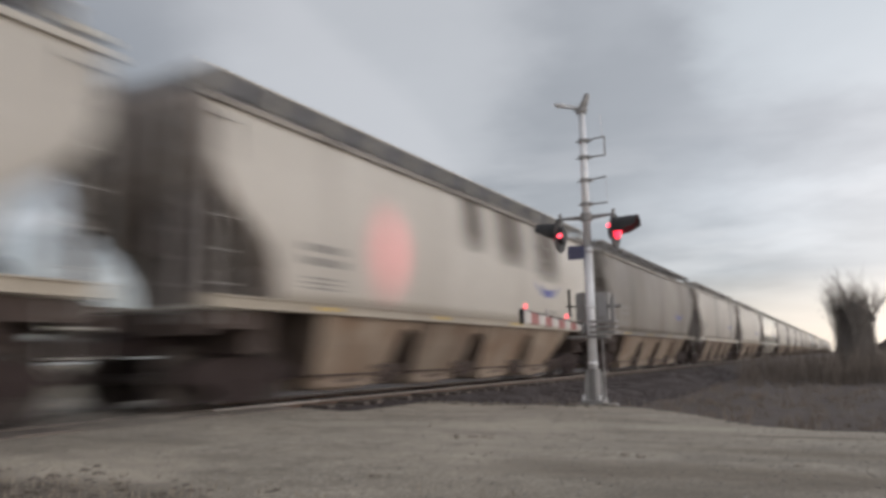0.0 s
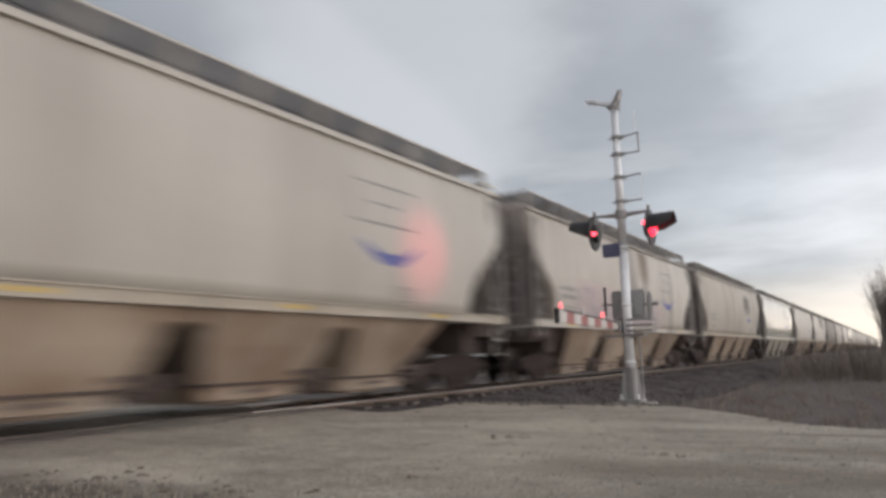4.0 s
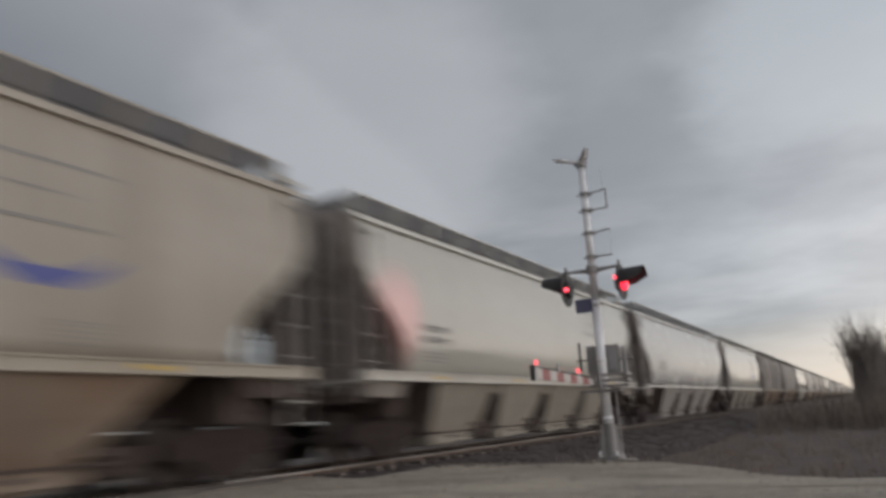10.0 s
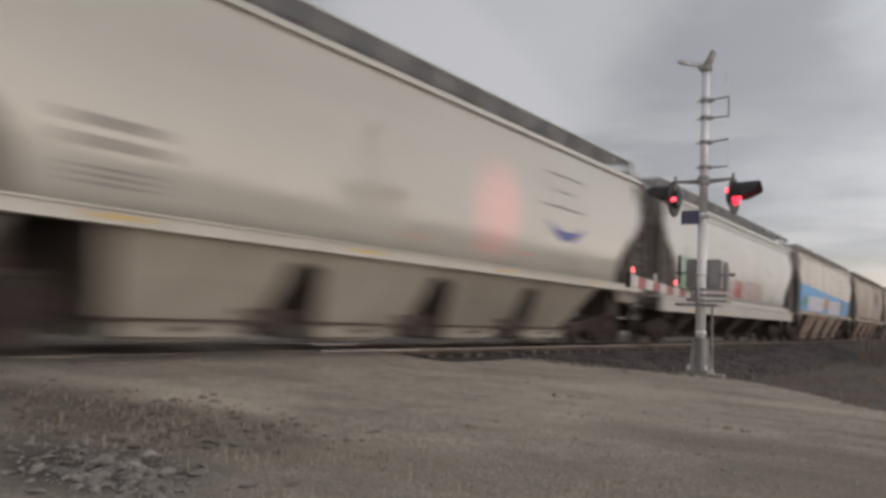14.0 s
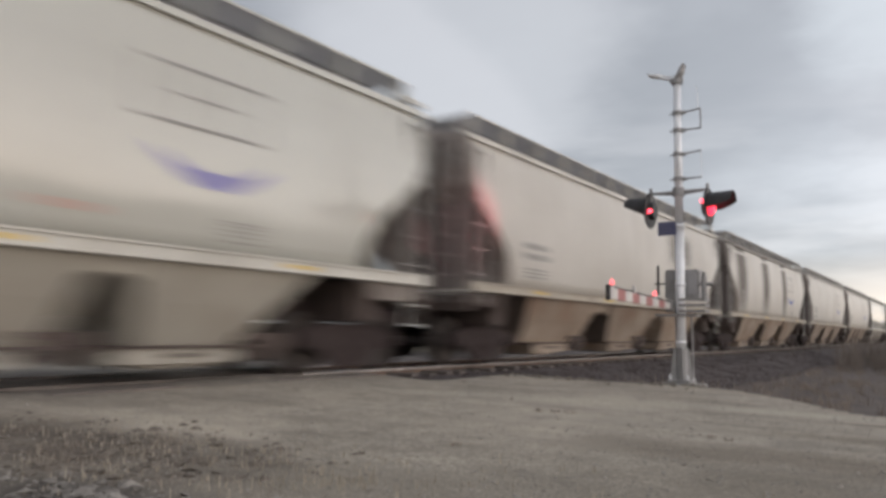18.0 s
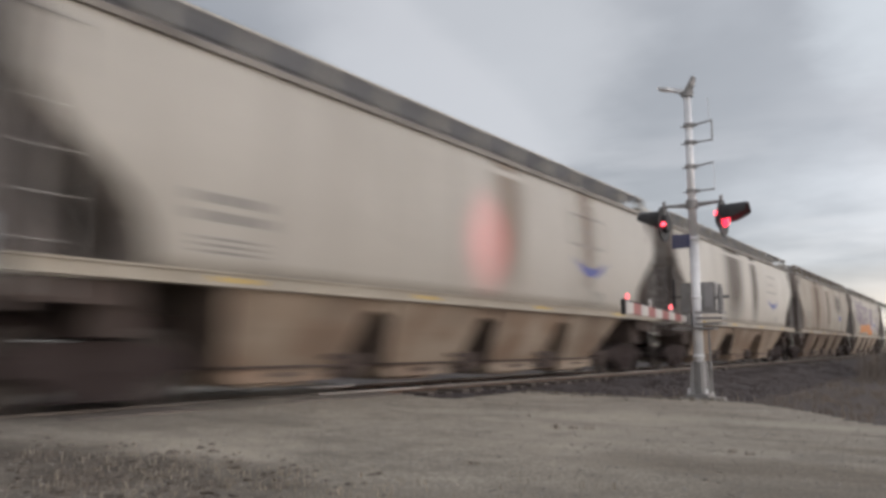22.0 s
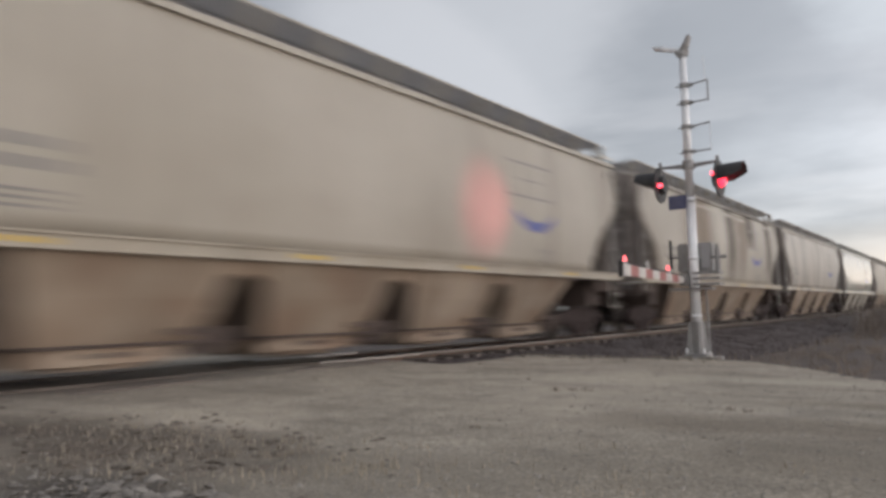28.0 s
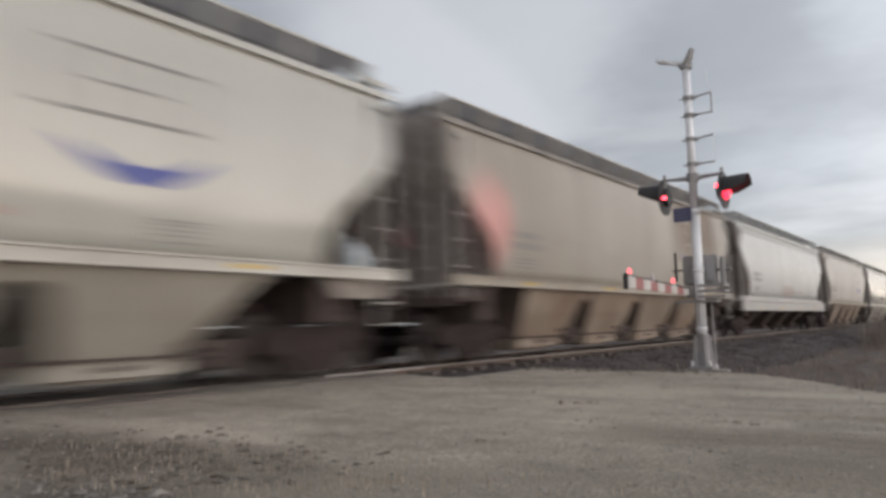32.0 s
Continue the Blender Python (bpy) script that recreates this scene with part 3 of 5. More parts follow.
def make_track():
    # ballast bed, open beyond the crossing
    def bed(y0, y1, n):
        outline = [(-3.7, -0.95), (-2.2, -0.30), (-1.35, -0.13), (0, -0.10), (1.35, -0.13), (2.2, -0.30), (3.7, -0.95)]
        bm = bmesh.new()
        rows = []
        for j in range(n + 1):
            u = j / n
            y = y0 + (y1 - y0) * (u * u if n > 40 else u)
            row = []
            for i in range(29):
                k = i / 28 * 6
                a, b = outline[int(min(k, 5))], outline[int(min(k, 5)) + 1]
                f = k - int(min(k, 5))
                x = TRACK_X + a[0] + (b[0] - a[0]) * f
                z = RAIL_Z + a[1] + (b[1] - a[1]) * f + 0.05 * noise.noise(Vector((x * 3, y * 3, 0)))
                row.append(bm.verts.new((x, y, z)))
            rows.append(row)
        for a, b in zip(rows, rows[1:]):
            for i in range(28):
                bm.faces.new((a[i], a[i + 1], b[i + 1], b[i]))
        return bm
    bed_ob = part("ballast_bed", bed(9.6, 900, 260), M["ballast"])
    tagged(bed_ob, "dark crushed stone ballast embankment under the rails", "ballast", kind="structure")
    tagged(part("ballast_bed", bed(-90, -9, 40), M["ballast"]), "dark crushed stone ballast embankment under the rails", "ballast", kind="structure")
    # rails
    prof = [(-0.075, -0.17), (0.075, -0.17), (0.075, -0.155), (0.012, -0.135), (0.012, -0.045), (0.037, -0.035), (0.037, -0.006), (0.028, 0), (-0.028, 0), (-0.037, -0.006), (-0.037, -0.035), (-0.012, -0.045), (-0.012, -0.135), (-0.075, -0.155)]
    for s in (1, -1):
        bm = bmesh.new()
        x = TRACK_X + s * 0.755
        loft(bm, [[(x + u, y, RAIL_Z + v) for u, v in prof] for y in (-90, 8.3, 10.8, 900)])
        # head zones: painted sky glint at 8.3 to 10.8, dark train reflection before it
        for f in bm.faces:
            c = f.calc_center_median()
            f.material_index = 1 if c.z < RAIL_Z - 0.04 else 0 if 8.3 < c.y < 10.8 else 2 if c.y > 9 else 3
        tagged(part("rail", bm, (M["rail"], M["rail_side"], M["rail_dull"], M["rail_dark"])), "worn steel rail, bright on top and rusty below", "rail", "rails of the line", "structure")
    # gravel and timber between the rails at the road
    bm = bmesh.new()
    for x0, x1 in ((-0.66, 0.66), (0.83, 1.5), (-1.5, -0.83)):
        n = 24
        for j in range(n):
            ya = -8.8 + 18.2 * j / n
            box(bm, TRACK_X + x0, TRACK_X + x1, ya, ya + 18.2 / n - 0.012, -0.3, RAIL_Z - 0.03 + random.uniform(-0.012, 0.008))
    tagged(part("crossing_surface", bm, M["planks"]), "dusty gravel-covered crossing panels between the rails", "crossing surface", kind="structure")


def make_ties():
    holder = tagged(empty("sleeper_row"), "creosoted timber sleepers bedded in dark ballast", "sleepers", kind="structure")
    bm = bmesh.new()
    box(bm, -1.30, 1.30, -0.115, 0.115, -0.18, 0.0)
    bmesh.ops.bevel(bm, geom=bm.edges[:], offset=0.012, segments=1, affect="EDGES")
    first = part("sleeper", bm, M["tie"], holder)
    rng = random.Random(5)
    first.matrix_basis = pose(TRACK_X, 9.9, RAIL_Z - 0.075)
    for i in range(1, 130):
        like(first, holder, pose(TRACK_X + rng.uniform(-0.05, 0.05), 9.9 + 0.53 * i + rng.uniform(-0.03, 0.03), RAIL_Z - 0.075 + rng.uniform(-0.015, 0.01), 0, 0, rng.uniform(-1.2, 1.2)))
    bm = bmesh.new()
    for i in range(130, 700):
        y = 9.9 + 0.53 * i
        box(bm, TRACK_X - 1.3, TRACK_X + 1.3, y - 0.115, y + 0.115, RAIL_Z - 0.2, RAIL_Z - 0.045)
    part("far_sleepers", bm, M["tie"], holder)["kind"] = "stuff"


def stones(name, label, count, place, size, material, seed, flat=0.6):
    """Loose stones, too many to count, in one mesh."""
    rng = random.Random(seed)
    base = [Vector(p).normalized() for p in ((1, 0, 0.2), (0.3, 1, 0), (-0.8, 0.7, 0.1), (-0.9, -0.6, 0), (0.2, -1, 0.1), (0.1, 0.1, 1), (0, -0.1, -1))]
    tri = ((0, 1, 5), (1, 2, 5), (2, 3, 5), (3, 4, 5), (4, 0, 5), (1, 0, 6), (2, 1, 6), (3, 2, 6), (4, 3, 6), (0, 4, 6))
    verts, faces = [], []
    for _ in range(count):
        x, y, z = place(rng)
        s = size(rng)
        q = Euler((rng.uniform(-0.4, 0.4), rng.uniform(-0.4, 0.4), rng.uniform(0, 6.3))).to_matrix()
        k = len(verts)
        for b in base:
            v = q @ Vector((b.x * s * rng.uniform(0.7, 1.3), b.y * s * rng.uniform(0.6, 1.1), b.z * s * flat * rng.uniform(0.7, 1.2)))
            verts.append((x + v.x, y + v.y, z + v.z))
        faces += [tuple(k + i for i in t) for t in tri]
    me = bpy.data.meshes.new(name)
    me.from_pydata(verts, [], faces)
    me.materials.append(material)
    return tagged(new(name, me), label, name.replace("_", " "), kind="stuff")


def make_stones():
    def on_pad(rng):
        while True:
            x, y = rng.uniform(-7.2, 3.0), rng.uniform(1.2, 11.0)
            if y < pad_edge(x) - 0.1 and rng.random() < 1.4 / (1 + 0.06 * (x * x + y * y)) + 0.05:
                return x, y, ground_z(x, y)
    stones("gravel_stones", "small loose grey stones on the packed gravel", 9000, on_pad, lambda r: 0.005 + 0.016 * r.random() ** 4, M["stone"], 3)

    def by_viewer(rng):
        k = abs(rng.gauss(0, 0.45))
        x, y = -2.75 - k * 1.3 + rng.gauss(0, 0.15), 1.92 + rng.gauss(0, 0.16)
        return x, y, ground_z(x, y)
    stones("riprap_stones", "pale broken rocks heaped at the road edge", 360, by_viewer, lambda r: 0.010 + 0.052 * r.random() ** 2.5, mat("broken_rock", (0.30, 0.272, 0.242), 0.95, second=(0.11, 0.096, 0.084), scale=8.0, bump=0.5, bump_scale=40), 4, 0.5)

    def on_soil(rng):
        x, y = -4.6 + rng.gauss(0, 0.75), 2.8 + rng.gauss(0, 0.42)
        return x, y, ground_z(x, y) - 0.005
    stones("soil_clods", "brown clods of loose soil beside the road", 900, on_soil, lambda r: 0.012 + 0.05 * r.random() ** 2.2, mat("loose_soil_clod", (0.125, 0.104, 0.086), 1.0, second=(0.18, 0.152, 0.125), scale=7.0, bump=0.6, bump_scale=50), 14, 0.55)

    def on_bed(rng):
        y = 9.6 + 40 * rng.random() ** 1.6
        d = rng.uniform(0.9, 3.7)
        z = -0.13 - max(0, d - 1.35) * 0.2 if d < 2.2 else -0.30 - (d - 2.2) * 0.43
        return TRACK_X + d, y, RAIL_Z + z
    stones("ballast_stones", "dark crushed ballast stones on the shoulder", 15000, on_bed, lambda r: 0.014 + 0.022 * r.random(), mat("ballast_stone", (0.066, 0.052, 0.050), 0.95, second=(0.084, 0.067, 0.064), scale=3.0), 6, 0.8)

    def at_edge(rng):
        x = rng.uniform(-7.0, -3.2)
        y = pad_edge(x) + rng.gauss(0.05, 0.3)
        return x, y, ground_z(x, y) + 0.01
    stones("edge_stones", "stones and clods along the edge of the gravel", 260, at_edge, lambda r: 0.015 + 0.045 * r.random() ** 2.5, mat("dusty_clod", (0.16, 0.14, 0.115), 0.95, second=(0.22, 0.19, 0.155), scale=6.0), 9)


def make_weeds():
    def blades(name, label, spots, seed, hgt, width, per, look_of=None):
        rng = random.Random(seed)
        verts, faces = [], []
        for x, y, s in spots:
            z = ground_z(x, y)
            for _ in range(per):
                a = rng.uniform(0, 6.3)
                r = rng.random() ** 0.5 * 0.16 * s
                px, py = x + r * math.cos(a), y + r * math.sin(a)
                h = hgt * s * rng.uniform(0.4, 1.1)
                lean = rng.uniform(0, 0.5) * h
                b = rng.uniform(0, 6.3)
                dx, dy = math.cos(b), math.sin(b)
                w = width * rng.uniform(0.6, 1.3)
                k = len(verts)
                verts += [(px - dy * w, py + dx * w, z - 0.02), (px + dy * w, py - dx * w, z - 0.02),
                          (px + dx * lean * 0.4 + dy * w * 0.7, py + dy * lean * 0.4 - dx * w * 0.7, z + h * 0.6),
                          (px + dx * lean * 0.4 - dy * w * 0.7, py + dy * lean * 0.4 + dx * w * 0.7, z + h * 0.6), (px + dx * lean, py + dy * lean, z + h)]
                faces += [(k, k + 1, k + 2, k + 3), (k + 3, k + 2, k + 4)]
        me = bpy.data.meshes.new(name)
        me.from_pydata(verts, [], faces)
        me.materials.append(look_of or M["dry"])
        tagged(new(name, me), label, "weeds", kind="stuff")
    rng = random.Random(21)
    ditch = []
    while len(ditch) < 1500:
        y = 9.0 + 60 * rng.random() ** 1.8
        x = rng.uniform(-5.6, 12)
        if y > pad_edge(x) + 0.25:
            ditch.append((x, y, rng.uniform(0.5, 1.5) * (1 + y * 0.012)))
    blades("ditch_weeds", "brown dead grass and weeds along the ditch", ditch, 2, 0.17, 0.007, 22)
    brush = [(rng.gauss(0.6, 3.2), rng.uniform(38, 60), rng.uniform(1.8, 4.0)) for _ in range(460)]
    blades("brush", "tangled leafless brush round the tree", brush, 5, 0.55, 0.010, 18)
    tufts = [(-3.35, 6.85, 0.35), (-3.2, 6.9, 0.4), (-3.5, 6.8, 0.3), (-7.6, 7.5, 0.3), (-6.2, 9.6, 0.25)] + [(rng.uniform(-7, 1), rng.uniform(4, 9), 0.2) for _ in range(6)]
    clumps = [(-4.5 + rng.gauss(0, 0.8), 2.8 + rng.gauss(0, 0.4), rng.uniform(0.6, 1.3)) for _ in range(26)]
    blades("low_weeds", "low trampled dead weeds on the rocky soil", clumps, 15, 0.04, 0.0016, 80)
    stems = [(-2.6 + rng.gauss(0, 1.0), 3.0 + rng.gauss(0, 0.55), rng.uniform(0.5, 1.2)) for _ in range(130)]
    stems += [(-4.4 + rng.gauss(0, 0.7), 2.9 + rng.gauss(0, 0.4), rng.uniform(0.7, 1.5)) for _ in range(60)]
    blades("straw_stems", "short pale dead stems standing in the gravel", stems, 18, 0.055, 0.0035, 9, mat("pale_straw", (0.40, 0.35, 0.28), 0.95, second=(0.30, 0.255, 0.20), scale=6.0))
    blades("gravel_tufts", "small dark dead tufts on the gravel", tufts, 8, 0.16, 0.004, 14)


# ---- the crossing signal ----
MAST = (-3.77, 12.38)


def make_signal():
    s = empty("crossing_signal", pose(*MAST, 0.03))
    tagged(s, "galvanised railway crossing signal mast with red lamps lit and gate lowered", "crossing signal")
    bm = bmesh.new()
    tube(bm, (0, 0, 0.25), (0, 0, 2.55), 0.078, 0.076, 20)
    tube(bm, (0, 0, 2.55), (0, 0, 5.02), 0.066, 0.060, 20)
    tube(bm, (0, 0, 2.50), (0, 0, 2.58), 0.088, 0.088, 20)
    for z in (0.6, 1.55):
        tube(bm, (0, 0, z), (0, 0, z + 0.05), 0.09, n=20)
    pole = part("pole", bm, M["galv"], s, "bright galvanised tubular pole")
    for p in pole.data.polygons:
        p.use_smooth = len(p.vertices) == 4
    # pedestal of upright plates with a bolted foot
    bm = bmesh.new()
    for a in range(4):
        c, d = math.cos(a * math.pi / 2 + 0.5), math.sin(a * math.pi / 2 + 0.5)
        prism(bm, [(0.06, 0), (0.19, 0), (0.175, 0.05), (0.125, 0.52), (0.06, 0.56)], lambda u, v, c=c, d=d: (u * c - 0.02 * d, u * d + 0.02 * c, v), lambda u, v, c=c, d=d: (u * c + 0.02 * d, u * d - 0.02 * c, v))
    tube(bm, (0, 0, 0), (0, 0, 0.55), 0.10, 0.09, 16)
    box(bm, -0.18, 0.18, -0.18, 0.18, -0.04, 0.03)
    ped = part("pedestal", bm, M["galv_dull"], s, "dull cast pedestal")
    for x in (-0.14, 0.14):
        for y in (-0.14, 0.14):
            bm = bmesh.new()
            tube(bm, (x, y, 0.03), (x, y, 0.11), 0.022, n=6)
            part("anchor_bolt", bm, M["galv"], ped)
    bm = bmesh.new()
    box(bm, -0.33, 0.33, -0.33, 0.33, -0.5, -0.035)
    bmesh.ops.bevel(bm, geom=bm.edges[:], offset=0.02, segments=1, affect="EDGES")
    part("foundation", bm, M["concrete"], s, "concrete foundation block")
    # two blades at the top of the pole
    bm = bmesh.new()
    tube(bm, (0, 0, 4.98), (0, 0, 5.06), 0.095, n=14)
    box(bm, -0.12, 0.10, -0.05, 0.05, 5.03, 5.075)
    head = part("head_bracket", bm, M["galv_dull"], s)
    bm = bmesh.new()
    loft(bm, [[(x, -h, z), (x, h, z), (x, h, z + t), (x, -h, z + t)] for x, z, h, t in ((-0.02, 5.05, 0.05, 0.05), (-0.22, 5.10, 0.06, 0.06), (-0.30, 5.14, 0.10, 0.045), (-0.48, 5.19, 0.09, 0.035))])
    part("blade", bm, M["galv"], head, "pale tapering blade")
    bm = bmesh.new()
    loft(bm, [[(x - t, -h, z), (x + t, -h, z), (x + t, h, z), (x - t, h, z)] for x, z, h, t in ((-0.01, 5.05, 0.06, 0.04), (0.06, 5.15, 0.09, 0.035), (0.12, 5.30, 0.07, 0.02))])
    part("blade", bm, M["galv_dull"], head)
    # side arms
    for i, z in enumerate((4.47, 4.17, 3.76, 3.34)):
        bm = bmesh.new()
        tube(bm, (0, 0, z - 0.03), (0, 0, z + 0.035), 0.082, n=14)
        tube(bm, (0.06, 0, z), (0.38, 0, z + (0.03 if i % 2 == 0 else 0.0)), 0.014, n=6)
        tube(bm, (-0.14, 0, z), (-0.06, 0, z), 0.010, n=6)
        loft(bm, [[(x, -w, z - w * 0.6), (x, w, z - w * 0.6), (x, w, z + w * 0.6), (x, -w, z + w * 0.6)] for x, w in ((0.05, 0.05), (0.14, 0.03))])
        part("step_bracket", bm, M["galv_dull"], s)
    bm = bmesh.new()
    tube(bm, (0.38, 0, 4.16), (0.38, 0, 4.51), 0.013, n=6)
    part("stay_bar", bm, M["galv_dull"], s)
    bm = bmesh.new()
    tube(bm, (0.385, 0, 3.34), (0.385, 0, 3.79), 0.005, n=5)
    part("stay_wire", bm, M["galv"], s)
    bm = bmesh.new()
    tube(bm, (0.345, 0, 4.50), (0.33, 0, 4.90), 0.006, n=5)
    part("whip_antenna", bm, M["galv"], s)
    # lamps at the ends of the cross arm
    bm = bmesh.new()
    tube(bm, (-0.48, 0, 3.125), (0.48, 0, 3.125), 0.026, n=10)
    tube(bm, (0, 0, 3.05), (0, 0, 3.19), 0.10, n=14)
    for sx in (-1, 1):
        tube(bm, (sx * 0.10, 0, 3.09), (sx * 0.44, 0, 3.125), 0.02, n=8)
        tube(bm, (sx * 0.47, 0, 3.22), (sx * 0.47, 0, 2.86), 0.028, n=8)
    part("cross_arm", bm, M["galv_dull"], s)
    for sx in (-1, 1):
        lz = 2.84
        bm = bmesh.new()
        tube(bm, (sx * 0.40, 0, lz), (sx * 0.47, 0, lz), 0.14, 0.16, 20)
        lamp = part("flashing_lamp", bm, M["black"], s, "black lamp housing")
        bm = bmesh.new()
        n = 28
        outer = [(math.cos(2 * math.pi * i / n), math.sin(2 * math.pi * i / n)) for i in range(n)]
        loft(bm, [[(sx * x, r * c, lz + r * d) for c, d in outer] for x, r in ((0.475, 0.30), (0.49, 0.305), (0.50, 0.30))])
        part("background_disc", bm, M["black"], lamp, "round black background plate")
        bm = bmesh.new()
        # visor: an open hood, long above and short below
        rows_o, rows_i = [], []
        for r, store in ((0.205, rows_o), (0.197, rows_i)):
            for e in range(7):
                ring = []
                for i in range(n + 1):
                    a = -math.pi * 0.10 + (math.pi * 1.20) * i / n
                    reach = 0.16 + 0.22 * min(1.0, max(0.0, (math.sin(a) + 0.3) / 0.5))
                    ring.append(bm.verts.new((sx * (0.50 + reach * e / 6), r * math.cos(a), lz + 0.02 + r * math.sin(a) + 0.01 * e / 6)))
                store.append(ring)
        for store in (rows_o, rows_i):
            for a, b in zip(store, store[1:]):
                for i in range(n):
                    bm.faces.new((a[i], a[i + 1], b[i + 1], b[i]))
        for i in range(n):
            bm.faces.new((rows_o[-1][i], rows_o[-1][i + 1], rows_i[-1][i + 1], rows_i[-1][i]))
        bm.faces.new((rows_o[0][0], rows_o[-1][0], rows_i[-1][0], rows_i[0][0]))
        bm.faces.new((rows_o[0][-1], rows_o[-1][-1], rows_i[-1][-1], rows_i[0][-1]))
        part("visor", bm, M["black"], lamp, "black sheet-metal visor")
        bm = bmesh.new()
        loft(bm, [[(sx * x, r * c, lz + r * d) for c, d in outer] for x, r in ((0.502, 0.15), (0.54, 0.135), (0.575, 0.09), (0.592, 0.01))])
        part("lens", bm, M["lens"], lamp, "red lens, lit")
        # the small side light that shows the lamp is burning
        bm = bmesh.new()
        loft(bm, [[(sx * x, -0.17 + 0.7 * r * c, lz + (0.07 if sx > 0 else -0.03) + r * d) for c, d in outer[::4]] for x, r in ((0.40, 0.022), (0.43, 0.034), (0.465, 0.03), (0.474, 0.01))])
        part("side_light", bm, M["lens_side"], lamp, "small lit red side light")
    # identification plate
    bm = bmesh.new()
    box(bm, -0.325, -0.03, -0.115, -0.085, 2.39, 2.62)
    bmesh.ops.bevel(bm, geom=bm.edges[:], offset=0.008, segments=1, affect="EDGES")
    sign = part("identification_plate", bm, M["blue_sign"], s, "small dark blue plate")
    for z, w in ((2.565, 0.11), (2.51, 0.085), (2.455, 0.10)):
        bm = bmesh.new()
        box(bm, -0.178 - w, -0.178 + w, -0.120, -0.116, z - 0.012, z + 0.012)
        part("text_bar", bm, M["sign_mark"], sign)
    # gate mechanism
    bm = bmesh.new()
    box(bm, -0.29, 0.27, 0.09, 0.42, 1.34, 1.83)
    bmesh.ops.bevel(bm, geom=bm.edges[:], offset=0.025, segments=2, affect="EDGES")
    mech = part("gate_mechanism", bm, M["galv_dull"], s, "grey steel gate mechanism housing")
    bm = bmesh.new()
    box(bm, 0.11, 0.25, 0.075, 0.088, 1.42, 1.80)
    part("access_door", bm, M["grate"], mech)
    bm = bmesh.new()
    tube(bm, (-0.40, 0.1, 1.42), (-0.40, 0.1, 1.90), 0.022, n=8)
    tube(bm, (-0.46, 0.1, 1.60), (-0.28, 0.12, 1.60), 0.014, n=6)
    part("lever", bm, M["black"], mech)
    bm = bmesh.new()
    tube(bm, (0.36, 0.1, 1.30), (0.36, 0.1, 1.72), 0.045, n=10)
    tube(bm, (0.27, 0.1, 1.58), (0.50, 0.1, 1.58), 0.028, n=8)
    tube(bm, (0.36, 0.1, 1.72), (0.36, 0.1, 1.78), 0.028, n=8)
    part("counterweight_arm", bm, M["galv_dull"], mech)
    for z in (1.14, 1.23, 1.32):
        bm = bmesh.new()
        prism(bm, [(0.02, -0.16), (0.44, -0.16), (0.44, 0.13), (0.40, 0.13), (0.40, -0.12), (0.02, -0.12)], lambda u, v: (u, v, z - 0.02), lambda u, v: (u, v, z + 0.02))
        part("counterweight_bar", bm, M["galv_dull"], mech)
    bm = bmesh.new()
    box(bm, -0.38, 0.30, -0.15, 0.12, 1.05, 1.09)
    part("arm_support", bm, M["galv_dull"], mech)
    for a, b in (((0.16, 0.12, 0.06), (0.14, 0.12, 1.10)), ((-0.10, 0.13, 0.3), (-0.12, 0.13, 1.34))):
        bm = bmesh.new()
        tube(bm, a, b, 0.018, n=8)
        part("conduit", bm, M["galv_dull"], s)
    # the lowered gate arm lies along the track, across the road
    arm = tagged(empty("gate_arm", pose(MAST[0] - 0.14, MAST[1], 0.03)), "lowered red and white striped crossing gate arm with red lamps", "gate arm")
    far, near = -0.15, -2.72
    n = 9
    for i in range(n):
        a, b = far + (near - far) * i / n, far + (near - far) * (i + 1) / n
        bm = bmesh.new()
        rings = []
        for y in (a, b):
            u = (y - far) / (near - far)
            h, z = 0.05 + 0.032 * u, 1.22 + 0.09 * u
            rings.append([(-0.02, y, z - h), (0.02, y, z - h), (0.02, y, z + h), (-0.02, y, z + h)])
        loft(bm, rings)
        part("stripe", bm, M["red"] if i % 2 == 1 else M["white_stripe"], arm, "red stripe" if i % 2 == 1 else "white stripe")
    bm = bmesh.new()
    box(bm, -0.028, 0.028, near - 0.045, near + 0.0, 1.21, 1.41)
    part("end_cap", bm, M["black"], arm, "black end cap")
    bm = bmesh.new()
    box(bm, -0.05, 0.05, -0.16, 0.16, 1.13, 1.31)
    part("arm_bracket", bm, M["galv_dull"], arm)
    bm = bmesh.new()
    pts = []
    for y0, y1 in ((-2.75, -1.8), (-1.8, -0.85), (-0.85, 0.0)):
        u0, u1 = y0 / -2.88, y1 / -2.88
        pts += [(0.0, y0, 1.30 + 0.12 * u0), (0.0, (y0 + y1) / 2, 1.285 + 0.06 * (u0 + u1))]
    pipe(bm, pts + [(0.0, 0.0, 1.30)], 0.012, 5)
    part("lamp_cable", bm, M["black"], arm, "black cable along the top")
    for y, big in ((-2.60, 1), (-1.75, 0), (-0.85, 0)):
        z = 1.29 + 0.11 * (y / -2.72)
        bm = bmesh.new()
        tube(bm, (0, y, z - 0.02), (0, y, z + 0.03), 0.029, n=12)
        lamp = part("gate_lamp", bm, M["white_stripe"], arm)
        bm = bmesh.new()
        ring = [(math.cos(i * math.pi / 6), math.sin(i * math.pi / 6)) for i in range(12)]
        loft(bm, [[(r * c, y + r * d, z + h) for c, d in ring] for h, r in ((0.031, 0.029), (0.065, 0.027), (0.095, 0.019), (0.105, 0.006))])
        part("lamp_lens", bm, M["lens_small"] if y < -2 or y > -1 else M["white_stripe"], lamp, "lit red lamp lens" if y < -2 or y > -1 else "unlit pale lamp lens")
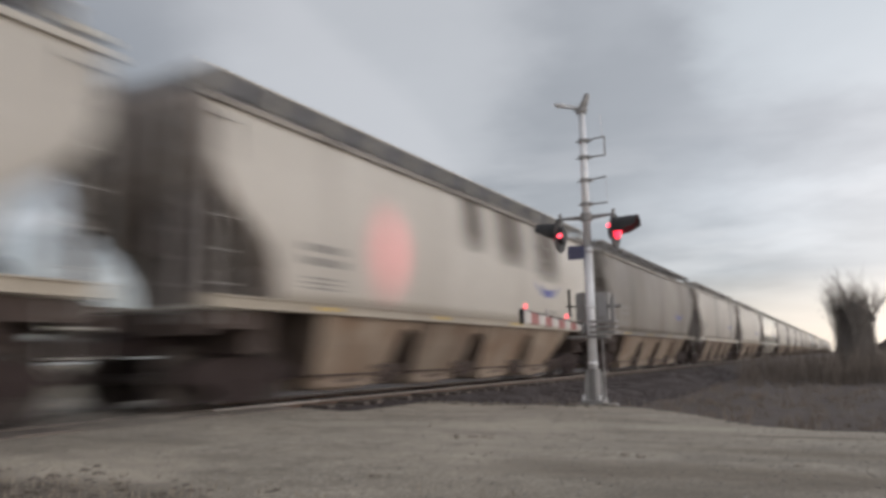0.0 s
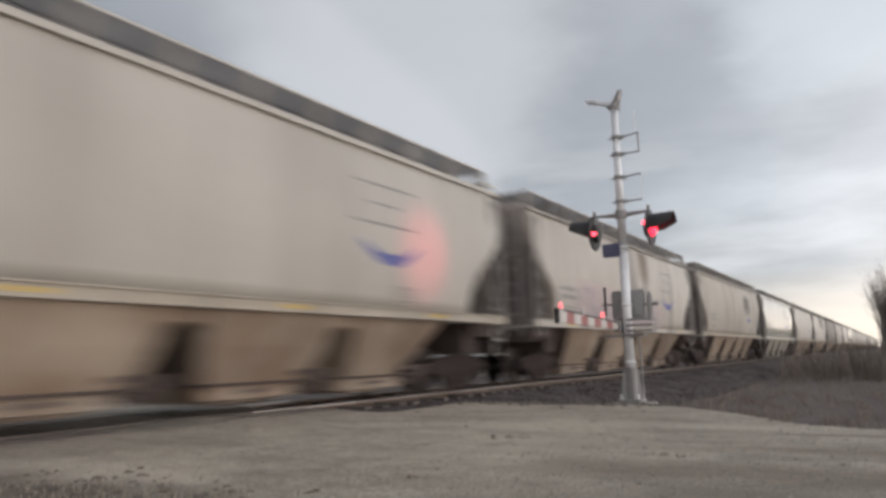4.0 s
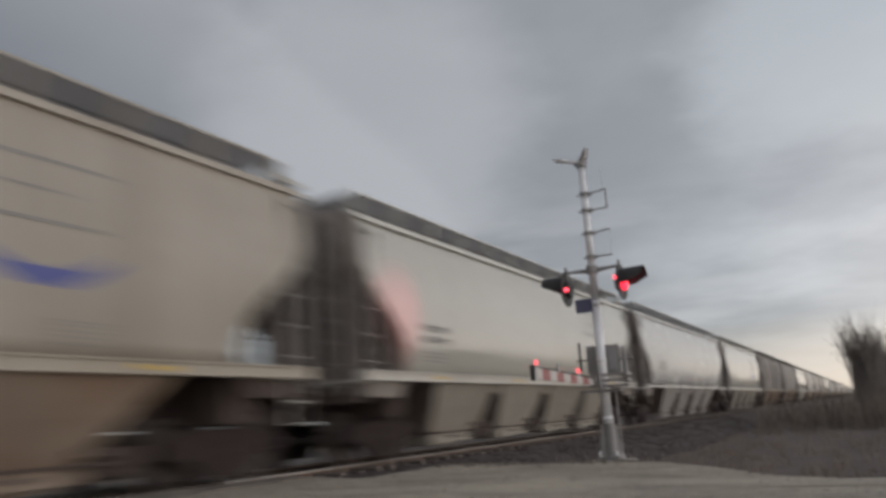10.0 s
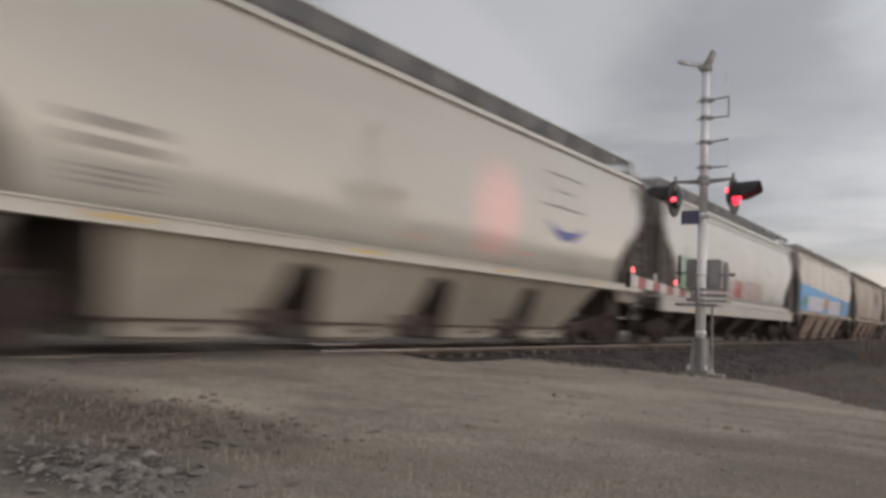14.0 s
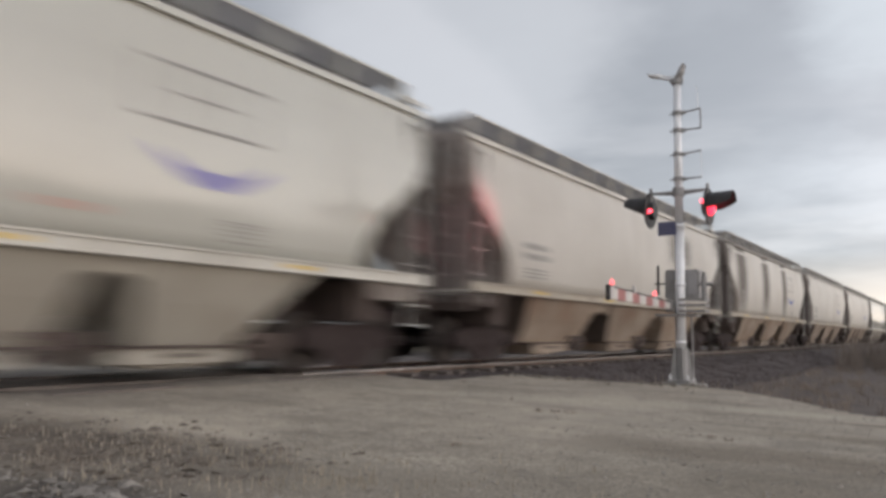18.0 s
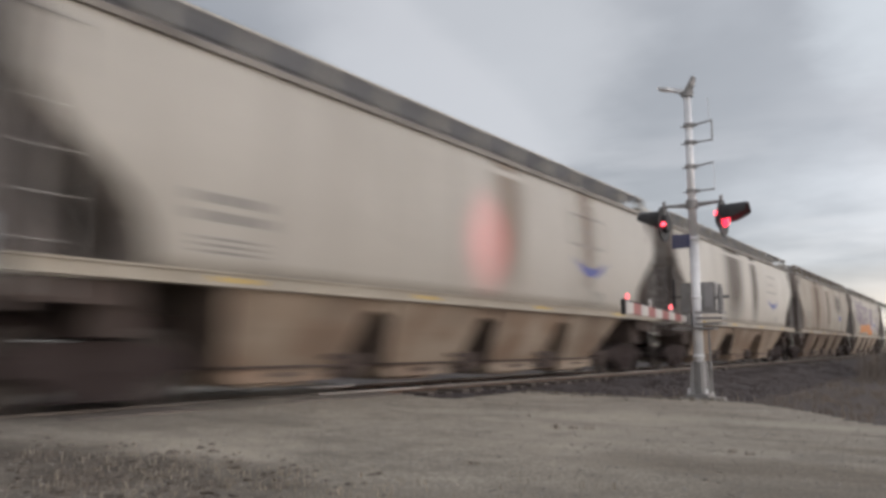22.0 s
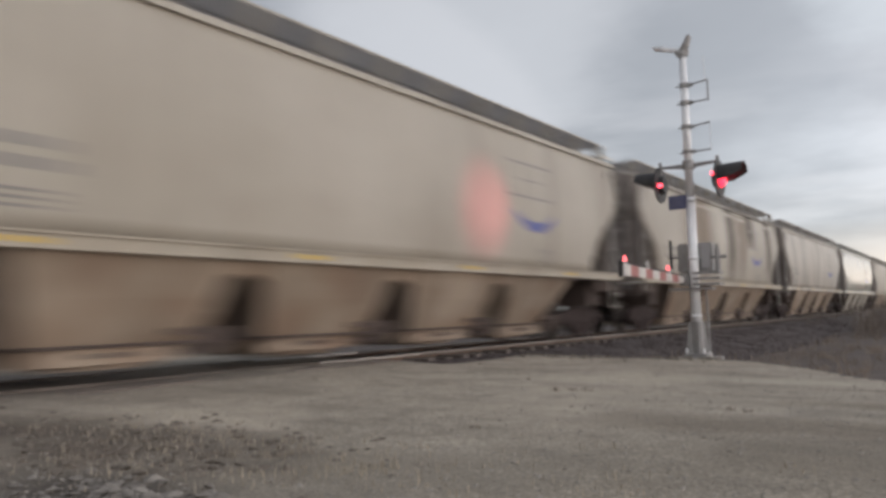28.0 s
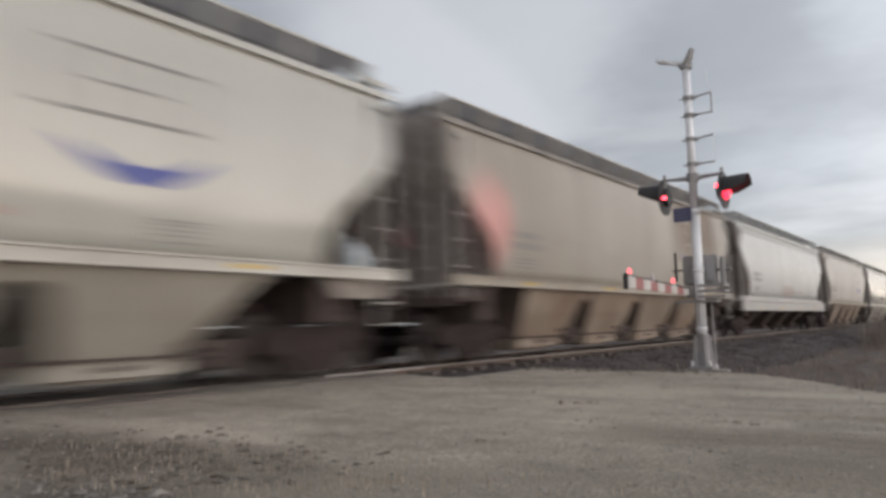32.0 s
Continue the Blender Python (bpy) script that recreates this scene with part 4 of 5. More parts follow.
    # the beam of the lamp that faces the line
    beam = new("crossing_lamp_beam", bpy.data.lights.new("crossing_lamp_beam", "SPOT"))
    beam.data.energy, beam.data.color, beam.data.spot_size, beam.data.spot_blend, beam.data.shadow_soft_size = 175, (1.0, 0.09, 0.15), radians(46), 1.0, 0.10
    beam.matrix_world = look((MAST[0] - 0.95, MAST[1], 2.86), (-7.45, 11.95, 2.80))


# ---- the freight cars ----
LEVELS = [(1.58, 1.515, 6.78), (1.8, 1.545, 6.80), (2.1, 1.578, 6.90), (2.4, 1.602, 7.13), (2.65, 1.614, 7.43), (2.9, 1.62, 7.77), (3.15, 1.618, 8.04), (3.45, 1.605, 8.21), (3.8, 1.578, 8.27), (4.1, 1.545, 8.28), (4.33, 1.505, 8.28), (4.42, 1.475, 8.28), (4.54, 1.15, 8.22), (4.64, 0.6, 8.15)]


E = [0.53]  # how much longer than the shortest car, at each end


def side_x(z):
    for a, b in zip(LEVELS, LEVELS[1:]):
        if z <= b[0]:
            return a[1] + (b[1] - a[1]) * (z - a[0]) / (b[0] - a[0])
    return 1.5


def ribbon(bm, y0, y1, low, high, n=8, rows=4, lift=0.006, idx=0):
    """A thin coat of paint on the near side, between two curves of y."""
    grid = []
    for i in range(n + 1):
        y = y0 + (y1 - y0) * i / n
        a, b = low(y), high(y)
        grid.append([bm.verts.new((side_x(a + (b - a) * j / rows) + lift, y, a + (b - a) * j / rows)) for j in range(rows + 1)])
    for a, b in zip(grid, grid[1:]):
        for j in range(rows):
            bm.faces.new((a[j], b[j], b[j + 1], a[j + 1])).material_index = idx


def bar(bm, y0, y1, z0, z1, slant=0.0):
    ribbon(bm, y0, y1, lambda y: z0 + slant * (y - y0), lambda y: z1 + slant * (y - y0), 2, 2)


CACHE = {}


def shared(key, build, material, parent, name, m=None, label="", smooth=False):
    """A part whose mesh is made once for each key and material."""
    mats = material if isinstance(material, (list, tuple)) else (material,)
    full = (key, E[0], tuple(x.name for x in mats))
    if full not in CACHE:
        bm = bmesh.new()
        build(bm)
        me = bpy.data.meshes.new(name)
        bm.normal_update()
        bm.to_mesh(me)
        bm.free()
        for x in mats:
            me.materials.append(x)
        if smooth:
            for p in me.polygons:
                p.use_smooth = True
        CACHE[full] = me
    ob = new(name, CACHE[full])
    ob.parent = parent
    if m is not None:
        ob.matrix_basis = m
    if label:
        ob["label"] = label
    return ob


def b_body(bm):
    rings = []
    c = 0.09
    for z, x, h in LEVELS:
        h += E[0]
        pts = []
        for sx, sy in ((1, -1), (1, 1), (-1, 1), (-1, -1)):
            p, q = (sx * x, sy * (h - c), z), (sx * (x - c), sy * h, z)
            pts += [p, q] if sx * sy > 0 else [q, p]
        # more points along the sides keep the skin smooth
        full = []
        for i, p in enumerate(pts):
            full.append(p)
            nx = pts[(i + 1) % 8]
            if abs(p[1] - nx[1]) > 5:
                for k in (0.012, 0.06, 0.2, 0.4, 0.6, 0.8, 0.94, 0.988):
                    full.append((p[0], p[1] + (nx[1] - p[1]) * k, z))
        rings.append(full)
    loft(bm, rings)
    # ends and undersides take their own, mostly darker colours
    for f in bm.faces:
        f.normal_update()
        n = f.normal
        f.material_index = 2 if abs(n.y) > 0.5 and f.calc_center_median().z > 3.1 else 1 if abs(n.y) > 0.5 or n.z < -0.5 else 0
        f.smooth = abs(n.x) > 0.85


def b_walk(bm):
    a, b = -8.22 - E[0], 7.72 + E[0]
    for s in (1, -1):
        for i in range(12):
            x = s * (1.49 - 0.056 * i)
            box(bm, x - 0.008, x + 0.008, a, b, 4.805, 4.833)
        for i in range(34):
            y = a + (b - a) * i / 33
            box(bm, s * 0.86, s * 1.49, y - 0.01, y + 0.01, 4.795, 4.808)
    # the walkway across the roof at the end
    for i in range(6):
        y = a + 0.05 + 0.09 * i
        box(bm, -0.86, 0.86, y - 0.012, y + 0.012, 4.803, 4.835)


def b_walk_edge(bm):
    a, b = -8.22 - E[0], 7.72 + E[0]
    box(bm, 1.488, 1.506, a, b, 4.82, 4.85)


def b_walk_post(bm):
    prism(bm, [(1.50, 4.42), (1.513, 4.82), (1.44, 4.82), (1.05, 4.52), (1.06, 4.50), (1.43, 4.72), (1.44, 4.45)], lambda u, v: (u, -0.028, v), lambda u, v: (u, 0.028, v))


def b_walk_end(bm):
    a, b = 7.74 + E[0], 8.26 + E[0]
    prism(bm, [(-1.48, 4.60), (-1.48, 4.545), (-1.44, 4.545), (-1.44, 4.60), (1.44, 4.60), (1.44, 4.545), (1.48, 4.545), (1.48, 4.60), (1.48, 4.63), (-1.48, 4.63)], lambda u, v: (u, a, v), lambda u, v: (u, b, v))


def b_hatch(bm):
    h = 7.4 + E[0]
    prism(bm, [(-1.0, 4.53), (1.0, 4.53), (0.90, 4.84), (-0.90, 4.84)], lambda u, v: (u, -h - 0.55, v), lambda u, v: (u, h + 0.2, v))


def b_eave(bm):
    h = 8.30 + E[0]
    prism(bm, [(1.49, 4.33), (1.565, 4.33), (1.565, 4.352), (1.548, 4.356), (1.548, 4.43), (1.49, 4.44)], lambda u, v: (u, -h, v), lambda u, v: (u, h, v))


def b_sill(bm, z0, z1, h):
    prism(bm, [(1.50, z0), (1.672, z0), (1.672, z0 + 0.025), (1.638, z0 + 0.03), (1.638, z1 - 0.03), (1.672, z1 - 0.025), (1.672, z1), (1.50, z1)], lambda u, v: (u, -h, v), lambda u, v: (u, h, v))


def b_hopper(bm):
    loft(bm, [[(sx * x, sy * y, z) for sx, sy in ((1, -1), (1, 1), (-1, 1), (-1, -1))] for z, x, y in ((1.60, 1.56, 1.42), (1.42, 1.55, 1.36), (0.95, 1.36, 1.22), (0.44, 1.12, 1.04))])
    # end slopes and underside take the shade-dark colour
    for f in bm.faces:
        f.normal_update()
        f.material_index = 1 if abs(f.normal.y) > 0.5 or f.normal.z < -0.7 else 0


def b_hopper_end(half, mid, low, run):
    """An end bay: its outer slope sheet runs down flat towards the truck."""
    def build(bm):
        loft(bm, [[(sx * x, y, z) for sx, y in ((1, -a), (1, b), (-1, b), (-1, -a))] for z, x, a, b in ((1.60, 1.56, half + 0.06, half + 0.16), (1.42, 1.55, half, half + 0.06), (0.95, 1.36, mid, half + 0.06 - run * 0.5), (0.44, 1.12, low, half + 0.06 - run))])
        # inner slope and underside take the shade-dark colour
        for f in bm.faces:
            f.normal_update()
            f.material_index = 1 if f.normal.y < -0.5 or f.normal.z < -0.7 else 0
    return build


def b_saddle(half, deep):
    """The web that closes the top of the gap between two bays, arched below."""
    def build(bm):
        prism(bm, [(half, 1.43), (half + 0.05, 1.30), (half + 0.08, deep), (half * 0.55, deep + 0.07), (0, deep + 0.09), (-half * 0.55, deep + 0.07), (-half - 0.08, deep), (-half - 0.05, 1.30), (-half, 1.43)],
              lambda u, v: (1.40 - (1.43 - v) * 0.36, u, v), lambda u, v: (1.515 - (1.43 - v) * 0.36, u, v))
    return build


def b_outlet(bm):
    box(bm, -1.13, 1.13, -1.0, 0.72, 0.22, 0.405)
    box(bm, -0.9, 0.9, -0.62, 0.55, 0.15, 0.22)


def b_outlet_flange(bm):
    # the bolted flange and the shaft that opens the gate
    box(bm, -1.19, 1.19, -1.08, 1.08, 0.405, 0.442)
    tube(bm, (-1.24, 0.84, 0.31), (1.24, 0.84, 0.31), 0.045, n=8)
    box(bm, 1.13, 1.16, -0.30, 0.14, 0.29, 0.35)
    # the rack and its bracket, which reach across the gap to the next bay
    prism(bm, [(0.72, 0.60), (1.5, 0.60), (1.5, 0.44), (1.22, 0.24), (1.04, 0.24), (1.0, 0.50), (0.72, 0.53)], lambda u, v: (1.10, u, v), lambda u, v: (1.24, u, v))


def b_hopper_wide(bm):
    loft(bm, [[(sx * x, sy * y, z) for sx, sy in ((1, -1), (1, 1), (-1, 1), (-1, -1))] for z, x, y in ((1.60, 1.56, 1.98), (1.42, 1.55, 1.88), (0.95, 1.36, 1.56), (0.44, 1.12, 1.20))])
    # both slopes and the underside are coloured as shaded
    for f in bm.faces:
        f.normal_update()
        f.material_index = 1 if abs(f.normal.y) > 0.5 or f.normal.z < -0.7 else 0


def b_hopper_narrow(bm):
    loft(bm, [[(sx * x, sy * y, z) for sx, sy in ((1, -1), (1, 1), (-1, 1), (-1, -1))] for z, x, y in ((1.60, 1.45, 1.45), (1.10, 1.30, 1.0), (0.80, 1.0, 0.60), (0.36, 0.6, 0.30))])


def b_outlet_narrow(bm):
    box(bm, -0.7, 0.7, -0.32, 0.32, 0.20, 0.36)
    tube(bm, (-1.0, 0.2, 0.28), (1.0, 0.2, 0.28), 0.03, n=8)


def b_centre(bm):
    h = 8.35 + E[0]
    box(bm, -0.33, 0.33, -h, h, 0.78, 1.12)


def b_end_sill(bm):
    y = 8.20 + E[0]
    box(bm, -1.55, 1.55, y - 0.10, y + 0.10, 1.05, 1.38)


def b_body_bolster(bm):
    box(bm, -1.40, 1.40, -0.24, 0.24, 0.80, 1.42)


def b_skirt(bm):
    # the plain sheet between the body and the deep sill
    h = 8.2 + E[0]
    prism(bm, [(1.47, 1.395), (1.535, 1.395), (1.525, 1.585), (1.47, 1.585)], lambda u, v: (u, -h, v), lambda u, v: (u, h, v))


def b_apron(bm):
    # the short skirt of the side sill over the truck
    e = E[0]
    prism(bm, [(6.72 + e, 1.42), (8.22 + e, 1.42), (8.22 + e, 1.27), (7.9 + e, 1.14), (7.0 + e, 1.14)], lambda u, v: (1.47, u, v), lambda u, v: (1.53, u, v))


def b_corner_plate(bm):
    # the grimy plate behind the ladder at the corner
    y = 8.02 + E[0]
    prism(bm, [(-1.50, -0.03), (-0.52, -0.03), (-0.52, 0.10), (-0.57, 0.10), (-0.57, 0.02), (-1.45, 0.02), (-1.45, 0.10), (-1.50, 0.10)], lambda u, v: (u, y + v, 1.42), lambda u, v: (u, y + v, 3.32))


def b_platform(bm):
    box(bm, -1.55, 1.55, 7.3 + E[0], 8.30 + E[0], 1.40, 1.45)


def b_end_post(bm):
    box(bm, -0.05, 0.05, 7.95 + E[0], 8.05 + E[0], 1.45, 3.3)


def b_end_web(bm):
    # the wide centre plate that carries the end of the body, with its folded flanges
    y = 7.98 + E[0]
    out = [(-0.98, -0.03), (0.75, -0.03), (0.75, 0.12), (0.69, 0.12), (0.69, 0.03), (-0.09, 0.03), (-0.09, 0.12), (-0.15, 0.12), (-0.15, 0.03), (-0.92, 0.03), (-0.92, 0.12), (-0.98, 0.12)]
    prism(bm, out, lambda u, v: (u, y + v, 1.42), lambda u, v: (u, y + v, 3.30))


def b_rib(bm):
    h = 8.25 + E[0]
    prism(bm, [(0, -0.022), (0.03, -0.016), (0.034, 0), (0.03, 0.016), (0, 0.022)], lambda u, v: (u, -h, v), lambda u, v: (u, h, v))


def b_shear_plate(bm):
    # the upright plate on the centre line under the slope sheet, cut out in a quarter circle
    e = E[0]
    arc = [(8.02 + e - 0.88 * math.cos(u * math.pi / 16), 1.44 + 0.88 * math.sin(u * math.pi / 16)) for u in range(9)]
    prism(bm, [(6.82 + e, 1.44)] + arc + [(8.02 + e, 3.06), (7.74 + e, 2.9), (7.40 + e, 2.65), (7.10 + e, 2.4), (6.87 + e, 2.1)], lambda u, v: (-0.03, u, v), lambda u, v: (0.03, u, v))


def b_ladder(bm):
    # origin at the foot; the rungs lie along y
    for y in (-0.21, 0.21):
        box(bm, -0.02, 0.02, y - 0.02, y + 0.02, 0.0, 3.0)
    for i in range(6):
        z = 0.55 + 0.47 * i
        tube(bm, (0.0, -0.21, z), (0.0, 0.21, z), 0.013, n=6)


def b_end_ladder(bm):
    for x in (-0.21, 0.21):
        box(bm, x - 0.02, x + 0.02, -0.02, 0.02, 0.0, 3.1)
    for i in range(8):
        z = 0.15 + 0.38 * i
        tube(bm, (-0.21, 0, z), (0.21, 0, z), 0.013, n=6)


def pipe(bm, pts, r, n=6):
    """One bent pipe along the points."""
    pts = [Vector(p) for p in pts]
    rings = []
    for i, p in enumerate(pts):
        way = (pts[min(i + 1, len(pts) - 1)] - pts[max(i - 1, 0)]).normalized()
        q = way.to_track_quat("Z", "X")
        rings.append([p + q @ Vector((r * math.cos(6.2832 * k / n), r * math.sin(6.2832 * k / n), 0)) for k in range(n)])
    loft(bm, rings)


def b_step(bm):
    e = E[0]
    pipe(bm, [(1.55, 7.78 + e, 1.42), (1.55, 7.78 + e, 0.75), (1.55, 8.22 + e, 0.75), (1.55, 8.22 + e, 1.08), (1.55, 7.80 + e, 1.08)], 0.018)


def b_reservoir(bm):
    ring = [(math.cos(i * math.pi / 7), math.sin(i * math.pi / 7)) for i in range(14)]
    loft(bm, [[(x, 7.55 + E[0] + r * c, 1.75 + r * d) for c, d in ring] for x, r in ((-0.75, 0.05), (-0.7, 0.17), (-0.6, 0.21), (0.5, 0.21), (0.6, 0.17), (0.65, 0.05))])
    box(bm, -0.7, 0.6, 7.4 + E[0], 7.7 + E[0], 1.45, 1.58)


def b_brake_wheel(bm):
    n = 20
    for i in range(n):
        a, b = 2 * math.pi * i / n, 2 * math.pi * (i + 1) / n
        tube(bm, (0.27 * math.cos(a), 0, 0.27 * math.sin(a)), (0.27 * math.cos(b), 0, 0.27 * math.sin(b)), 0.016, n=5, caps=False)
    for i in range(5):
        a = 2 * math.pi * i / 5
        tube(bm, (0, 0, 0), (0.27 * math.cos(a), 0, 0.27 * math.sin(a)), 0.012, n=5)
    tube(bm, (0, -0.10, 0), (0, 0.03, 0), 0.05, n=8)


def b_coupler(bm):
    box(bm, -0.11, 0.11, 8.3 + E[0], 8.78 + E[0], 0.80, 0.98)
    prism(bm, [(-0.16, 8.76 + E[0]), (0.13, 8.76 + E[0]), (0.20, 8.90 + E[0]), (0.12, 9.06 + E[0]), (0.02, 9.03 + E[0]), (0.06, 8.93 + E[0]), (-0.05, 8.90 + E[0]), (-0.14, 9.02 + E[0]), (-0.2, 8.98 + E[0])], lambda u, v: (u, v, 0.72), lambda u, v: (u, v, 1.03))
    tube(bm, (0.28, 8.35 + E[0], 0.85), (0.36, 8.7 + E[0], 0.42), 0.03, n=6)
    tube(bm, (0.36, 8.7 + E[0], 0.42), (0.25, 9.0 + E[0], 0.62), 0.03, n=6)


def b_side_frame(bm):
    out = [(-1.15, 0.40), (-1.15, 0.60), (-0.98, 0.66), (-0.5, 0.76), (0.5, 0.76), (0.98, 0.66), (1.15, 0.60), (1.15, 0.40), (0.70, 0.36), (0.42, 0.14), (-0.42, 0.14), (-0.70, 0.36)]
    prism(bm, out, lambda u, v: (-0.07, u, v), lambda u, v: (0.07, u, v))
    for y in (-0.89, 0.89):
        tube(bm, (0.0, y, 0.457), (0.13, y, 0.457), 0.11, 0.09, 12)
    box(bm, -0.10, 0.10, -0.42, 0.42, 0.10, 0.16)


def b_springs(bm):
    for x in (-0.06, 0.06):
        for y in (-0.2, 0.0, 0.2):
            tube(bm, (x, y, 0.16), (x, y, 0.42), 0.055, n=8)


def b_bolster(bm):
    box(bm, -1.12, 1.12, -0.2, 0.2, 0.42, 0.62)
    tube(bm, (0, 0, 0.62), (0, 0, 0.72), 0.2, n=14)
    for y in (-0.45, 0.45):
        box(bm, -0.85, 0.85, y - 0.05, y + 0.05, 0.38, 0.5)


def b_wheelset(bm):
    n = 24
    ring = [(math.cos(2 * math.pi * i / n), math.sin(2 * math.pi * i / n)) for i in range(n)]
    tube(bm, (-0.95, 0, 0), (0.95, 0, 0), 0.085, n=12)
    for s in (1, -1):
        prof = ((0.690, 0.15), (0.690, 0.485), (0.715, 0.487), (0.725, 0.460), (0.81, 0.453), (0.82, 0.40), (0.78, 0.37), (0.76, 0.18), (0.83, 0.15))
        loft(bm, [[(s * x, r * c, r * d) for c, d in ring] for x, r in prof], caps=True)
        # balance holes read as dark pockets when the wheel turns
        for a in (0.4, 2.5, 4.6):
            tube(bm, (s * 0.765, 0.28 * math.cos(a), 0.28 * math.sin(a)), (s * 0.790, 0.28 * math.cos(a), 0.28 * math.sin(a)), 0.045, n=8)


def b_logo(bm):
    # an outlined badge, drawn as plain lines
    for z0, z1, a, b in ((3.75, 3.80, 2.95, 4.75), (3.41, 3.45, 3.3, 4.2), (3.05, 3.10, 2.85, 4.65)):
        bar(bm, a, b, z0, z1)
    for y, z0, z1 in ((2.85, 3.09, 3.7), (3.42, 3.12, 3.74), (4.02, 3.12, 3.74), (4.70, 3.1, 3.76)):
        bar(bm, y, y + 0.045, z0, z1)


def b_patch(bm):
    # the old coat round the badge has kept more soot
    up = lambda y: math.sqrt(max(0.0, 1 - abs((y - 3.95) / 1.65) ** 6))
    ribbon(bm, 2.3, 5.6, lambda y: 3.38 - 0.75 * up(y), lambda y: 3.38 + 0.75 * up(y), 18, 4, 0.003)


def b_stain(width, low, high):
    def build(bm):
        f = lambda y: noise.noise(Vector((y * 2.3, width * 7, low)))
        ribbon(bm, -width * 1.25, width * 1.25, lambda y: low + 0.2 * (1 + f(y)) if low > 1.7 else low, lambda y: high + 0.03, 6, 8, 0.003)
    return build


def b_swoosh(bm):
    def low(y):
        u = (y - 3.95) / 0.9
        return 2.42 + 0.40 * u * u
    ribbon(bm, 3.05, 4.85, low, lambda y: low(y) + 0.03 + 0.18 * max(0, 1 - ((y - 3.95) / 0.9) ** 2), 14, 3)


def b_numbers(bm):
    for z, a, b in ((2.42, -6.7, -5.6), (2.20, -6.7, -5.5)):
        for i in range(5):
            y = a + (b - a) * i / 5
            bar(bm, y, y + (b - a) / 5 * 0.72, z, z + 0.13)
    for z in (1.98, 1.90, 1.82):
        bar(bm, -6.6, -5.7, z, z + 0.035)


def b_data(bm):
    bar(bm, 4.55, 5.15, 1.72, 1.745); bar(bm, 4.55, 5.15, 1.965, 1.99)
    bar(bm, 4.55, 4.575, 1.745, 1.965); bar(bm, 5.125, 5.15, 1.745, 1.965)
    for z in (1.80, 1.86, 1.92):
        bar(bm, 4.62, 5.07, z, z + 0.025)


def b_tape(bm):
    box(bm, 1.636, 1.642, 0, 0.45, 1.475, 1.535)


def b_red_text(bm):
    for a, b, z in ((0.6, 1.5, 1.85), (-1.4, -0.5, 1.82), (2.2, 2.9, 1.86)):
        for i in range(5):
            y = a + (b - a) * i / 5
            bar(bm, y, y + 0.12, z, z + 0.10)


def paint_letters(seed, y0, y1, low, high, count, fat=0.62):
    """Spray-painted looping strokes in a row; no letters."""
    def curve(pts, n):
        out = []
        for i in range(len(pts) - 1):
            p0, p1, p2, p3 = pts[max(i - 1, 0)], pts[i], pts[i + 1], pts[min(i + 2, len(pts) - 1)]
            for k in range(n):
                u = k / n
                out.append(0.5 * (2 * p1 + (p2 - p0) * u + (2 * p0 - 5 * p1 + 4 * p2 - p3) * u * u + (3 * p1 - p0 - 3 * p2 + p3) * u ** 3))
        return out + [pts[-1]]

    def build(bm):
        rng = random.Random(seed)
        step, tall = (y1 - y0) / count, high - low
        for i in range(count):
            a, w = y0 + step * (i + 0.08), step * rng.uniform(0.8, 0.98)
            shape = rng.choice((((0.1, 0), (0.0, 0.6), (0.3, 1), (0.8, 0.85), (0.55, 0.5), (0.95, 0.2), (0.5, 0.0)),
                                ((0.9, 0.9), (0.4, 1.0), (0.1, 0.7), (0.6, 0.5), (0.95, 0.25), (0.5, 0.0), (0.0, 0.15)),
                                ((0.1, 1.0), (0.05, 0.3), (0.4, 0.0), (0.85, 0.25), (0.9, 1.0)),
                                ((0.05, 0.0), (0.25, 0.7), (0.5, 1.0), (0.75, 0.6), (0.95, 0.0)),
                                ((0.85, 1.0), (0.2, 0.9), (0.05, 0.45), (0.5, 0.4), (0.1, 0.05), (0.9, 0.0))))
            pts = curve([Vector((a + w * (u + rng.uniform(-0.06, 0.06)), low + tall * (v + rng.uniform(-0.06, 0.06)))) for u, v in shape], 5)
            half = min(w, tall) * 0.5 * (1 - fat) * rng.uniform(0.75, 1.05)
            rows = []
            for k, p in enumerate(pts):
                way = (pts[min(k + 1, len(pts) - 1)] - pts[max(k - 1, 0)]).normalized()
                side = Vector((-way.y, way.x)) * half * (0.75 + 0.35 * math.sin(k * 0.7 + seed))
                rows.append([bm.verts.new((side_x(max(q.y, 1.62)) + 0.011 + 0.0006 * i, q.x, max(q.y, 1.62))) for q in (p + side, p + side * 0.3, p - side * 0.3, p - side)])
            for ra, rb in zip(rows, rows[1:]):
                for k in range(3):
                    f = bm.faces.new((ra[k], ra[k + 1], rb[k + 1], rb[k]))
                    f.normal_update()
                    if f.normal.x < 0:
                        f.normal_flip()
    return build


def paint_block(y0, y1, low0, low1, high0, high1, lift=0.007):
    """A rolled patch of paint with straight, slightly ragged edges."""
    def build(bm):
        u = lambda y: (y - y0) / (y1 - y0)
        rag = lambda y, k: 0.03 * noise.noise(Vector((y * 2.1, y0, k)))
        ribbon(bm, y0, y1, lambda y: max(1.62, low0 + (low1 - low0) * u(y) + rag(y, 1)), lambda y: high0 + (high1 - high0) * u(y) + rag(y, 4), 24, 5, lift)
    return build


